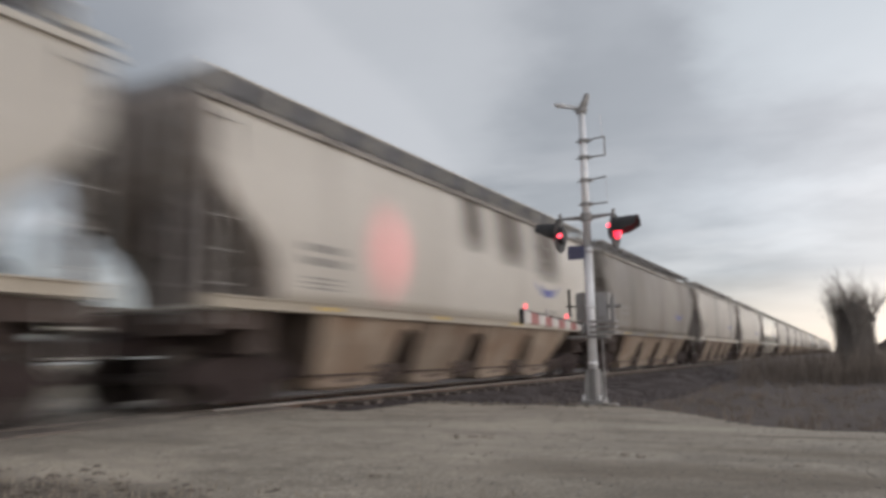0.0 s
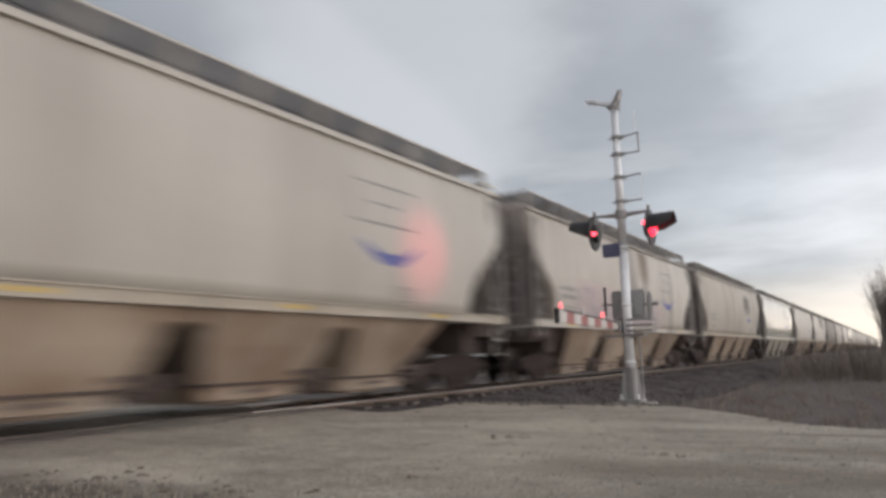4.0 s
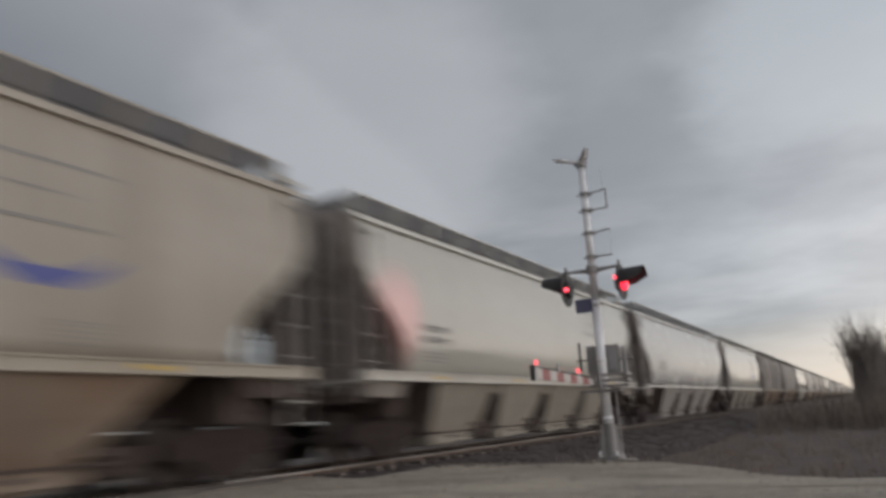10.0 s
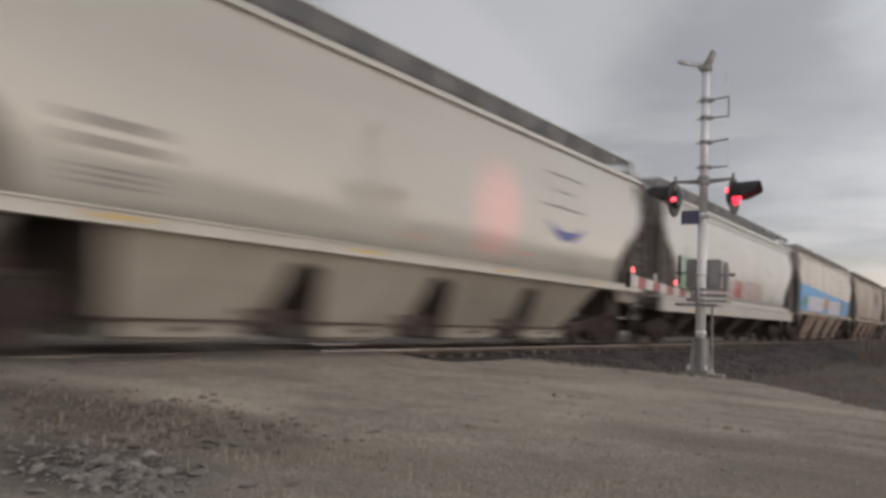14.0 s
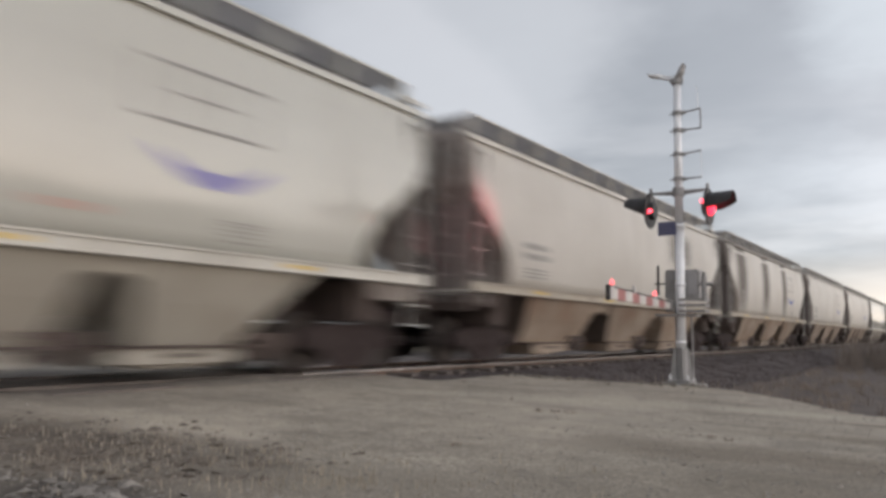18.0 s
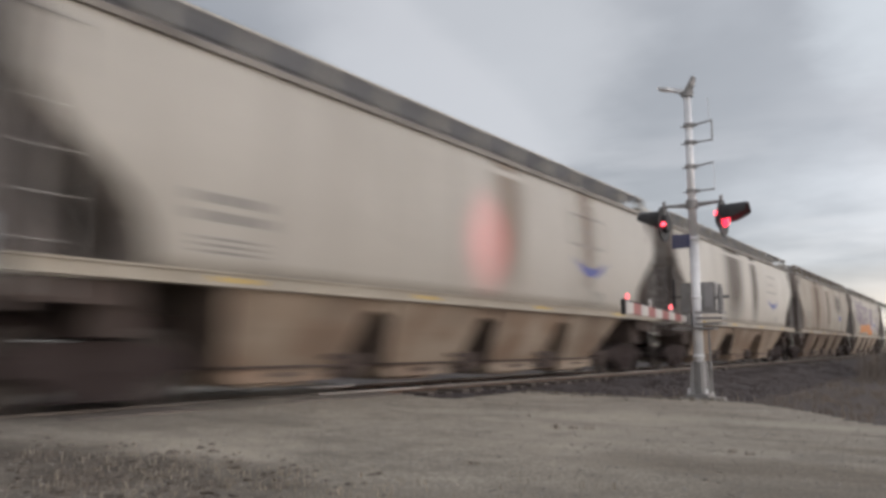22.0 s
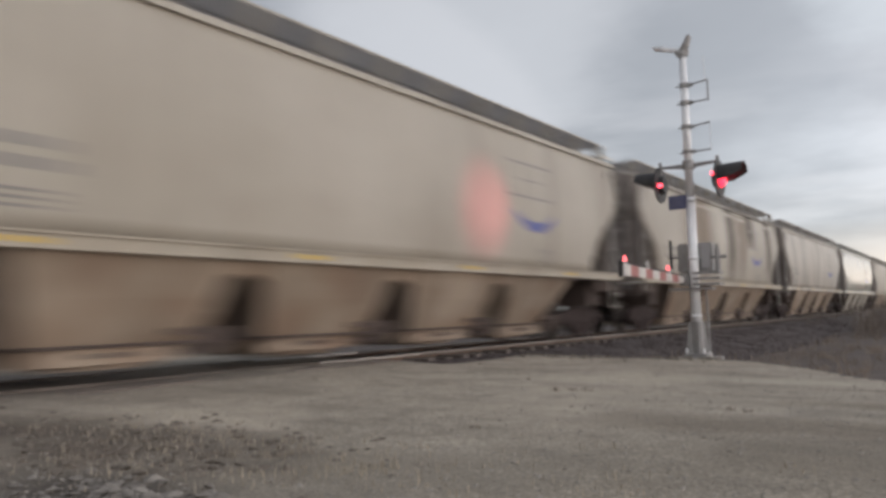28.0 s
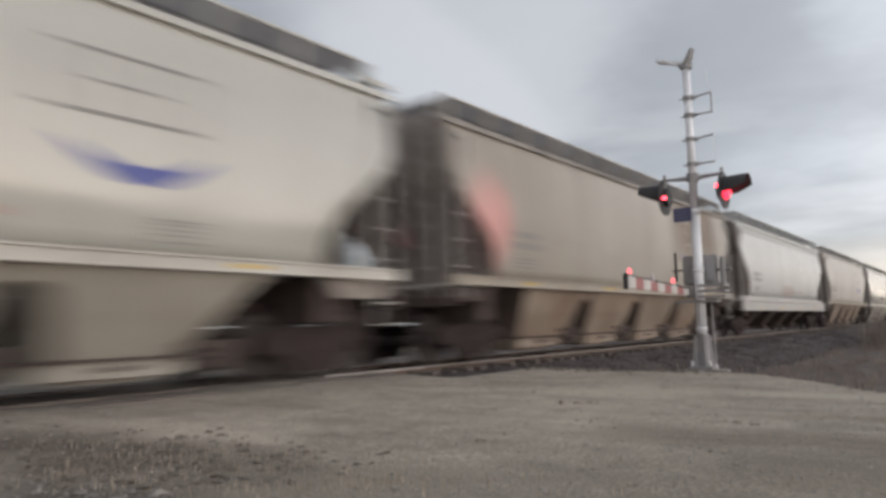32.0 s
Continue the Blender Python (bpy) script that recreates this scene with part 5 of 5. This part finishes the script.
def paint_blob(y, z, ry, rz, lift=0.014):
    def build(bm):
        ribbon(bm, y - ry, y + ry, lambda v: z - rz * math.sqrt(max(0.02, 1 - ((v - y) / ry) ** 2)), lambda v: z + rz * math.sqrt(max(0.02, 1 - ((v - y) / ry) ** 2)), 14, 2, lift)
    return build


# looks: body paint, hopper paint, sill from and to, logo, label
LOOKS = {
    "tan": ("tan", "hopper", 1.42, 1.60, True, "weathered cream covered hopper car with dusty brown bays"),
    "streaked": ("streaked", "hopper", 1.42, 1.60, True, "cream covered hopper car with dark vertical stain streaks"),
    "light": ("light", "hopper_light", 1.42, 1.60, True, "clean pale cream covered hopper car with a blue swoosh"),
    "dirty": ("dirty", "hopper", 1.42, 1.60, True, "sooty streaked cream covered hopper car"),
    "rusty": ("rusty", "hopper_rust", 1.42, 1.60, True, "rust-stained brown and cream covered hopper car"),
    "worn": ("worn", "hopper", 1.42, 1.60, True, "dull brownish cream covered hopper car with dusty brown bays"),
    "grey": ("grey", "hopper_grey", 1.44, 1.53, False, "plain pale grey covered hopper car with dusty bays"),
    "white": ("white", "grime", 1.0, 1.40, False, "white covered hopper car with a deep side sill"),
}
# the car behind each joint, by its number in the train
CARS = {0: "tan", 1: "tan", 2: "light", 3: "worn", 4: "streaked", 5: "tan", 6: "light", 7: "dirty", 8: "dirty", 9: "light", 10: "grey", 11: "light", 12: "worn",
        13: "rusty", 14: "tan", 15: "white", 16: "light", 17: "tan", 18: "tan", 19: "tan", 20: "tan", 21: "light", 22: "worn", 23: "rusty", 24: "tan",
        25: "tan", 26: "tan", 27: "worn", 28: "worn", 29: "light", 30: "streaked", 31: "worn", 32: "worn", 33: "light", 34: "tan", 35: "white", 36: "worn", 37: "light", 38: "tan",
        -1: "dirty", -2: "streaked", -3: "tan", -4: "light", -5: "tan", -6: "tan"}
GRAFFITI = {
    4: [("g_pink", paint_block(-5.6, 3.6, 1.70, 1.66, 2.86, 2.5)), ("g_mauve", paint_letters(4, -5.4, 3.4, 1.75, 2.6, 7, 0.55)), ("g_mauve", paint_block(-3.8, 1.8, 1.66, 1.64, 2.1, 2.05, 0.012)), ("mark", paint_block(-0.8, 1.6, 2.84, 2.83, 2.94, 2.9, 0.014))],
    14: [("g_blue", paint_block(-8.4, 7.6, 1.63, 1.63, 2.95, 2.56)), ("g_white", paint_block(-6.1, -1.75, 1.68, 1.68, 2.40, 2.38, 0.010)), ("g_white", paint_block(0.05, 4.15, 1.64, 1.64, 2.36, 2.42, 0.010)),
         ("g_lilac", paint_letters(15, -5.9, -2.0, 1.78, 2.28, 5, 0.7)), ("g_lilac", paint_letters(16, 0.3, 4.0, 1.76, 2.28, 6, 0.7)),
         ("g_orange", paint_blob(-0.9, 2.17, 0.62, 0.36)), ("g_green", paint_blob(4.75, 2.15, 0.5, 0.3)), ("g_green", paint_blob(-7.1, 2.1, 0.6, 0.3))],
    15: [("g_red", paint_letters(31, -0.95, 0.15, 1.72, 2.22, 2, 0.25)), ("g_pink", paint_block(-4.3, -1.2, 1.66, 1.64, 2.16, 2.3)), ("g_mauve", paint_letters(32, -4.2, -1.4, 1.72, 2.2, 4, 0.75)), ("g_pink", paint_letters(33, 0.4, 3.2, 1.7, 2.35, 5, 0.45)), ("g_red", paint_letters(35, 0.9, 3.0, 1.72, 2.0, 3, 0.8)), ("g_green", paint_letters(34, -7.2, -5.4, 1.8, 2.7, 2, 0.5))],
    22: [("g_lilac", paint_block(0.9, 3.8, 1.68, 2.0, 3.3, 2.9)), ("g_purple", paint_block(1.0, 2.7, 2.5, 2.3, 3.72, 3.8, 0.010)), ("g_purple", paint_block(2.6, 3.1, 3.3, 3.35, 3.8, 3.8, 0.012)), ("g_purple", paint_letters(45, -6.9, 0.1, 2.6, 3.85, 5, 0.35)),
         ("g_orange", paint_block(-4.6, 1.35, 1.75, 1.95, 2.30, 2.5, 0.016)), ("g_orange", paint_block(-0.1, 2.65, 1.64, 1.64, 1.95, 2.16, 0.020)), ("g_brown", paint_letters(43, -4.3, 1.2, 1.85, 2.3, 6, 0.72)), ("g_purple", paint_letters(44, 5.8, 7.1, 2.2, 3.9, 1, 0.5))],
    35: [("g_pink", paint_letters(51, -1.5, 1.0, 1.75, 2.1, 4, 0.5))],
}


# cars whose ends reach closer to their neighbours
LONGER = {27: 0.15, 9: 0.3}
BAYS3 = {7, 8, 18, 19, 24, 27, 20, -3, -7}


# cars whose bays are the rustiest
RUSTY_BAYS = {7, 8, 13, 23}
# cars whose blue stripe is paler
PALE_SWOOSH = {21}
PATCHED = {3, 8, 13, 20, 23, 28}
# dark runs of dirt down the side: place along the car, width, foot and head, paint
STAINS = {
    0: [(-0.45, 0.7, 2.9, 4.3, "run"), (1.75, 1.1, 2.8, 4.3, "run"), (4.4, 1.2, 2.6, 4.3, "run")],
    4: [(1.3, 0.8, 3.0, 4.2, "run_rust")],
    8: [(-5.6, 1.6, 1.64, 4.3, "run"), (-2.65, 0.5, 1.64, 4.3, "run"), (-0.3, 1.3, 1.62, 4.3, "run"), (1.75, 0.6, 1.64, 4.3, "run"), (3.4, 0.6, 1.65, 4.3, "run"), (5.6, 0.8, 1.8, 4.3, "run")],
    19: [(-6.6, 1.1, 1.64, 4.3, "run"), (-1.9, 0.9, 1.64, 4.3, "run"), (2.6, 0.7, 1.64, 4.3, "run")],
    23: [(-3.4, 1.0, 1.7, 4.3, "run_rust"), (0.2, 0.8, 1.65, 4.0, "run_rust")],
    24: [(-1.8, 1.4, 1.64, 4.3, "run"), (1.2, 0.6, 1.65, 4.3, "run")],
    25: [(0.6, 0.7, 1.63, 4.3, "run_rust"), (4.2, 0.5, 1.8, 4.3, "run_rust")],
    26: [(-2.1, 0.7, 1.63, 4.3, "run"), (-0.2, 1.3, 2.3, 4.3, "run_rust")],
    27: [(-4.9, 0.7, 1.64, 4.3, "run"), (-2.2, 1.4, 1.64, 4.3, "run"), (1.0, 1.9, 1.64, 4.3, "run"), (5.2, 1.0, 1.7, 4.3, "run")],
    28: [(6.3, 0.7, 1.64, 4.3, "run_rust")],
    31: [(-3.3, 2.0, 1.66, 4.3, "run_rust"), (0.6, 0.7, 1.64, 4.3, "run"), (2.2, 0.9, 1.64, 4.2, "run_rust"), (3.6, 0.8, 2.8, 4.3, "run"), (6.7, 0.6, 1.7, 4.3, "run")],
    36: [(5.9, 1.6, 2.5, 4.3, "run_rust"), (4.2, 1.6, 2.3, 4.3, "run_rust")],
}


def make_car(k, length):
    E[0] = 0.53 + round((length - LENGTH) / 2 / 0.25) * 0.25
    E[0] += LONGER.get(k, 0.0)
    e = E[0]
    kind = CARS.get(k) or random.Random(k * 7 + 1).choice(["tan", "tan", "dirty", "light", "tan", "grey"])
    paint, hop, z0, z1, logo, label = LOOKS[kind]
    hop = "hopper_rust" if k in RUSTY_BAYS else hop
    if k in GRAFFITI and k != 35:
        label = label.rsplit(" with ", 1)[0] + " with spray-painted graffiti on its side"
    car = tagged(empty("hopper_car"), label, "freight car", "cars of the grain train")
    grime = M["grime"]
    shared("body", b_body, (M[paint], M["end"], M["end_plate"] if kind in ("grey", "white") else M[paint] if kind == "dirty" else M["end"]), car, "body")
    shared("walk", b_walk, M["grate"], car, "roof_walkway", label="dark open grating walkway")
    shared("walkend", b_walk_end, M["sill"], car, "end_walkway", label="pale walkway across the end of the roof")
    for i in range(13):
        shared("walkpost", b_walk_post, M[paint], car, "walkway_support", pose(0, (-8.1 - e) + (15.75 + 2 * e) * i / 12, 0))
    shared("walkedge", b_walk_edge, M[paint], car, "walkway_edge")
    shared("hatch", b_hatch, M["grate"], car, "hatch_coaming")
    turn = pose(0, 0, 0, 0, 0, 180)
    for m in (pose(0, 0, 0), turn):
        shared("eave", b_eave, M["dirty"] if k in STAINS else M[paint], car, "roof_rail", m)
        shared(("sill", z0), lambda bm: b_sill(bm, z0, z1, 8.25 + e), M["sill"] if kind == "light" else M["sill_dull"] if kind in ("tan", "worn") else M["sill_white"] if kind == "white" else M[paint], car, "side_sill", m)
        shared("platform", b_platform, M["sill"], car, "end_platform", m)
        shared("apron", b_apron, M["apron"] if kind in ("light", "grey", "white") else M["grime"], car, "sill_apron", m @ pose(0, 0, 0) if m is not turn else Matrix.Scale(-1, 4, (0, 1, 0)), "dusty skirt over the truck")
        shared("endsill", b_end_sill, grime, car, "end_sill", m)
        shared("cornerplate", b_corner_plate, M["end_plate"], car, "corner_plate", m, "dark grimy plate behind the corner ladder")
        if kind in ("light", "grey", "white"):
            shared("web", b_end_web, M["end_plate"], car, "end_plate", m, "dark grimy centre plate")
        if m is turn or kind == "light":
            shared("shear", b_shear_plate, M["end_plate"], car, "shear_plate", m)
        for px in (1.25, -1.25):
            shared("post", b_end_post, M["end"], car, "end_post", m @ pose(px, 0, 0))
        shared("coupler", b_coupler, M["steel"], car, "coupler", m)
        shared("step", b_step, M["sill"], car, "sill_step", m)
        shared("endladder", b_end_ladder, M["ladder"], car, "end_ladder", m @ pose(-1.05, 8.34 + e, 1.2))
    for y in (-7.95 - e, 7.95 + e):
        shared("ladder", b_ladder, M["ladder"], car, "side_ladder", pose(1.58, y, 1.2))
    shared("reservoir", b_reservoir, M["steel"], car, "air_reservoir")
    shared("brakewheel", b_brake_wheel, M["steel"], car, "brake_wheel", pose(-0.6, -8.42 - e, 2.6))
    shared("centre", b_centre, M["steel"], car, "centre_sill")
    three = k in BAYS3
    truck = M["steel"]
    for y in (-4.45, 0, 4.45) if three else (-4.74, -1.58, 1.58, 4.74):
        if kind == "white":
            h = shared("hopper_narrow", b_hopper_narrow, M[hop], car, "hopper_bay", pose(0, y, 0))
            shared("outlet_narrow", b_outlet_narrow, M[hop], h, "outlet_gate")
            continue
        inward = Matrix.Identity(4)
        if abs(y) > 4:
            face = pose(0, y, 0) if y > 0 else pose(0, y, 0) @ turn
            run = 1.05 if y > 0 else 0.3
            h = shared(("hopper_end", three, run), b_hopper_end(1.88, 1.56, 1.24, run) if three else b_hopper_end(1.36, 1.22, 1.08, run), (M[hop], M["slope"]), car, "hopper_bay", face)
            inward = pose(0, -0.28, 0) if y > 0 else turn
        else:
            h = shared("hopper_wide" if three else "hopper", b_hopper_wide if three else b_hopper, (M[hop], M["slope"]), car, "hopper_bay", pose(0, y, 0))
        shared("outlet", b_outlet, M[hop], h, "outlet_gate", inward)
        shared("flange", b_outlet_flange, M["grime"], h, "outlet_flange", inward, "dark bolted flange")
    if kind != "white":
        for y in (-2.225, 2.225) if three else (-3.16, 0, 3.16):
            shared(("saddle", three), b_saddle(0.37, 1.13) if three else b_saddle(0.25, 1.17), M[hop], car, "bay_saddle", pose(0, y, 0))
    for y in (-6.95 - e, 6.95 + e):
        shared("bodybolster", b_body_bolster, grime, car, "body_bolster", pose(0, y, 0))
        tr = shared("bolster", b_bolster, truck, car, "truck", pose(0, y, 0), "dark cast steel truck")
        for x in (-1.02, 1.02):
            shared("frame", b_side_frame, truck, tr, "side_frame", pose(x, 0, 0) @ (Matrix.Identity(4) if x > 0 else turn))
            shared("springs", b_springs, truck, tr, "spring_nest", pose(x, 0, 0))["kind"] = "stuff"
        for a in (-0.89, 0.89):
            w = shared("wheelset", b_wheelset, M["wheel"], tr, "wheelset", pose(0, a, 0.457))
            WHEELS[a].append(w)
    for y, width, low, high, look_of in STAINS.get(k, ()):
        shared(("stain", width, low, high), b_stain(width, low, high), M[look_of], car, "stain_run", pose(0, y, 0))
    if k in PATCHED:
        shared("patch", b_patch, M["soot"], car, "sooty_patch", label="sooty patch round the badge")
    if logo:
        shared("swoosh", b_swoosh, M["swoosh_pale" if k in PALE_SWOOSH else "swoosh"], car, "painted_swoosh", pose(-0.003, 0.4, -0.1), label="blue curved stripe")
        shared("logo", b_logo, M["mark"], car, "painted_badge", pose(0, 0.4, -0.04), label="faded outlined badge")
    shared("numbers", b_numbers, M["mark"], car, "lettering")["kind"] = "stuff"
    shared("data", b_data, M["mark"], car, "data_panel")["kind"] = "stuff"
    for y in (-6.3, -2.4, 1.6, 5.6):
        shared("tape", b_tape, M["yellow"], car, "reflector_tape", pose(0, y, z0 - 1.42), "yellow reflective strip")
    if kind == "white":
        for m in (pose(0, 0, 0), turn):
            shared("skirt", b_skirt, M["sill_white"], car, "side_skirt", m)
        for z in (4.24, 4.10):
            for m in (pose(side_x(z) - 0.004, 0, z), turn @ pose(side_x(z) - 0.004, 0, z)):
                shared("rib", b_rib, M[paint], car, "side_rib", m)
    if kind in ("grey", "white", "light"):
        shared("redtext", b_red_text, M["mark_red"], car, "red_lettering")["kind"] = "stuff"
    for i, (m, build) in enumerate(GRAFFITI.get(k, ())):
        shared(("g", k, i), build, M[m], car, "graffiti")["kind"] = "stuff"
    return car


WHEELS = {-0.89: [], 0.89: []}
FIRST, LAST = -22, 38
# small differences in where each joint stands, in metres
SHIFT = {1: 1.33, 2: 1.3, 3: 0.6, 4: 0.9, 5: 0.8, 6: 0.7, 7: 0.6, 8: 0.5, 9: 0.75, 10: -1.25, 11: -1.12, 12: -1.0, 13: -1.1, 14: -1.2, 15: -1.19, 16: -1.18, 17: -1.17, 18: -1.16, 19: -1.15, 20: -1.07, 21: -1.0, 22: -0.85, 23: -0.8, 24: -0.5, 25: -0.55, 26: -0.6, 27: 0.3, 28: 0.5, 29: 0.7, 30: 0.9, 31: 1.0, 32: 0.87, 33: 0.73, 34: 0.6, 35: 0.8, 36: 0.83, 37: 0.87, 38: 0.9, 39: 0.9}


def joint_y(k):
    """Where the joint behind car k stands at the start."""
    return 5.14 - LENGTH * k + SHIFT.get(k, 1.35)


def make_train():
    train = []
    for k in range(FIRST, LAST + 1):
        ahead, behind = joint_y(k - 1), joint_y(k)
        car = make_car(k, ahead - behind)
        mid = (ahead + behind) / 2
        car.matrix_basis = pose(TRACK_X, mid, RAIL_Z)
        train.append((car, mid))
    return train


def make_marker():
    # a thin stake on the far side of the line
    x, y = -13.0, 7.95
    stake = tagged(empty("marker_stake", pose(x, y, ground_z(x, y))), "thin dark steel marker stake beyond the rails", "marker stake")
    bm = bmesh.new()
    box(bm, -0.022, 0.022, -0.012, 0.012, -0.3, 0.80)
    part("post", bm, M["grime"], stake)
    bm = bmesh.new()
    box(bm, -0.03, 0.03, -0.018, 0.018, 0.80, 0.84)
    part("cap", bm, M["black"], stake)


# ---- the tree and the distance ----
def make_tree(x, y, height, seed):
    rng = random.Random(seed)
    t = empty("bare_tree", pose(x, y, ground_z(x, y)))
    tagged(t, "leafless dark tree with a dense tangled trunk and fine upright twigs", "tree")
    trunk, twigs = bmesh.new(), bmesh.new()

    def grow(bm, a, way, length, r, depth):
        b = a + way * length
        tube(bm if depth < 2 else twigs, a, b, r, r * 0.65, 6 if depth < 2 else 4, caps=False)
        if depth >= 4:
            return
        for _ in range(rng.choice((3, 4)) if depth else 11):
            w = (way + Vector((rng.uniform(-1, 1), rng.uniform(-1, 1), rng.uniform(-0.1, 0.8))) * (0.56 if depth else 0.36)).normalized()
            grow(bm, a + way * length * rng.uniform(0.35, 1.0), w, length * rng.uniform(0.55, 0.8), r * (0.5 if depth < 1 else 0.38), depth + 1)
    for _ in range(5):
        grow(trunk, Vector((rng.uniform(-0.6, 0.6), rng.uniform(-0.6, 0.6), 0)), Vector((rng.uniform(-0.15, 0.15), rng.uniform(-0.15, 0.15), 1)).normalized(), height * 0.40, 0.13, 0)
    # a thicket of upright stems round the foot
    for _ in range(420):
        a, r = rng.uniform(0, 6.3), rng.random() ** 0.5 * 1.2
        p = Vector((r * math.cos(a), r * math.sin(a), -0.1))
        q = p + Vector((rng.uniform(-0.25, 0.25), rng.uniform(-0.25, 0.25), height * rng.uniform(0.2, 0.54)))
        tube(twigs, p, q, 0.03, 0.012, 4, caps=False)
    # ivy and dead stems crowd the lower part
    for _ in range(4200):
        a, z = rng.uniform(0, 6.3), height * 0.6 * rng.random() ** 0.8
        r = rng.random() ** 0.55 * (1.25 - 0.35 * (z / (height * 0.6)))
        p = Vector((r * math.cos(a), r * math.sin(a), z))
        tube(twigs, p, p + Vector((rng.uniform(-0.3, 0.3), rng.uniform(-0.3, 0.3), rng.uniform(0.2, 0.7))), 0.017, 0.008, 3, caps=False)
    part("trunk", trunk, M["bark"], t)
    part("crown", twigs, M["bark"], t)


def make_distance():
    rng = random.Random(12)
    bm = bmesh.new()
    for ring, (dist, hgt) in enumerate(((520, 7.0), (760, 9.0))):
        for i in range(900):
            a = 2 * math.pi * (i + rng.random()) / 900
            d = dist * rng.uniform(0.93, 1.07)
            big = 0.35 + 0.65 * max(0, noise.noise(Vector((a * 9, ring, 0))) + 0.45)
            x, y, h = d * math.sin(a), d * math.cos(a), hgt * big * rng.uniform(0.6, 1.1)
            if abs(x - TRACK_X) < 25 or (x < 0 and y > -120):
                continue
            w = rng.uniform(2.5, 6)
            n = 6
            ring_pts = []
            for z, s in ((-1, 0.7), (h * 0.35, 1.0), (h * 0.75, 0.75), (h, 0.2)):
                ring_pts.append([(x + w * s * math.cos(6.283 * k / n) * rng.uniform(0.8, 1.2), y + w * s * math.sin(6.283 * k / n) * rng.uniform(0.8, 1.2), z) for k in range(n)])
            loft(bm, ring_pts)
    tagged(part("far_woods", bm, M["far_trees"]), "low dark line of bare woods on the horizon", "woods", kind="stuff")


make_ground()
make_track()
make_signal()
TRAIN = make_train()
make_marker()
make_tree(0.5, 55, 6.6, 3)
make_distance()
make_weeds()
make_stones()
make_ties()


def motions():
    for car, mid in TRAIN:
        walk(car, [(t, pose(TRACK_X, mid + SPEED * t, RAIL_Z)) for t in range(0, 33, 4)])
    # the wheelsets roll; alike wheelsets share one set of keys
    rate = math.degrees(SPEED / 0.457)
    for a, wheels in WHEELS.items():
        walk(wheels[0], [(i / FPS, pose(0, a, 0.457, -((rate * i / FPS) % 360.0))) for i in range(32 * FPS + 1)])
        act = wheels[0].animation_data
        for w in wheels[1:]:
            w.rotation_mode = "QUATERNION"
            w.animation_data_create()
            w.animation_data.action = act.action
            w.animation_data.action_slot = act.action_slot


motions()
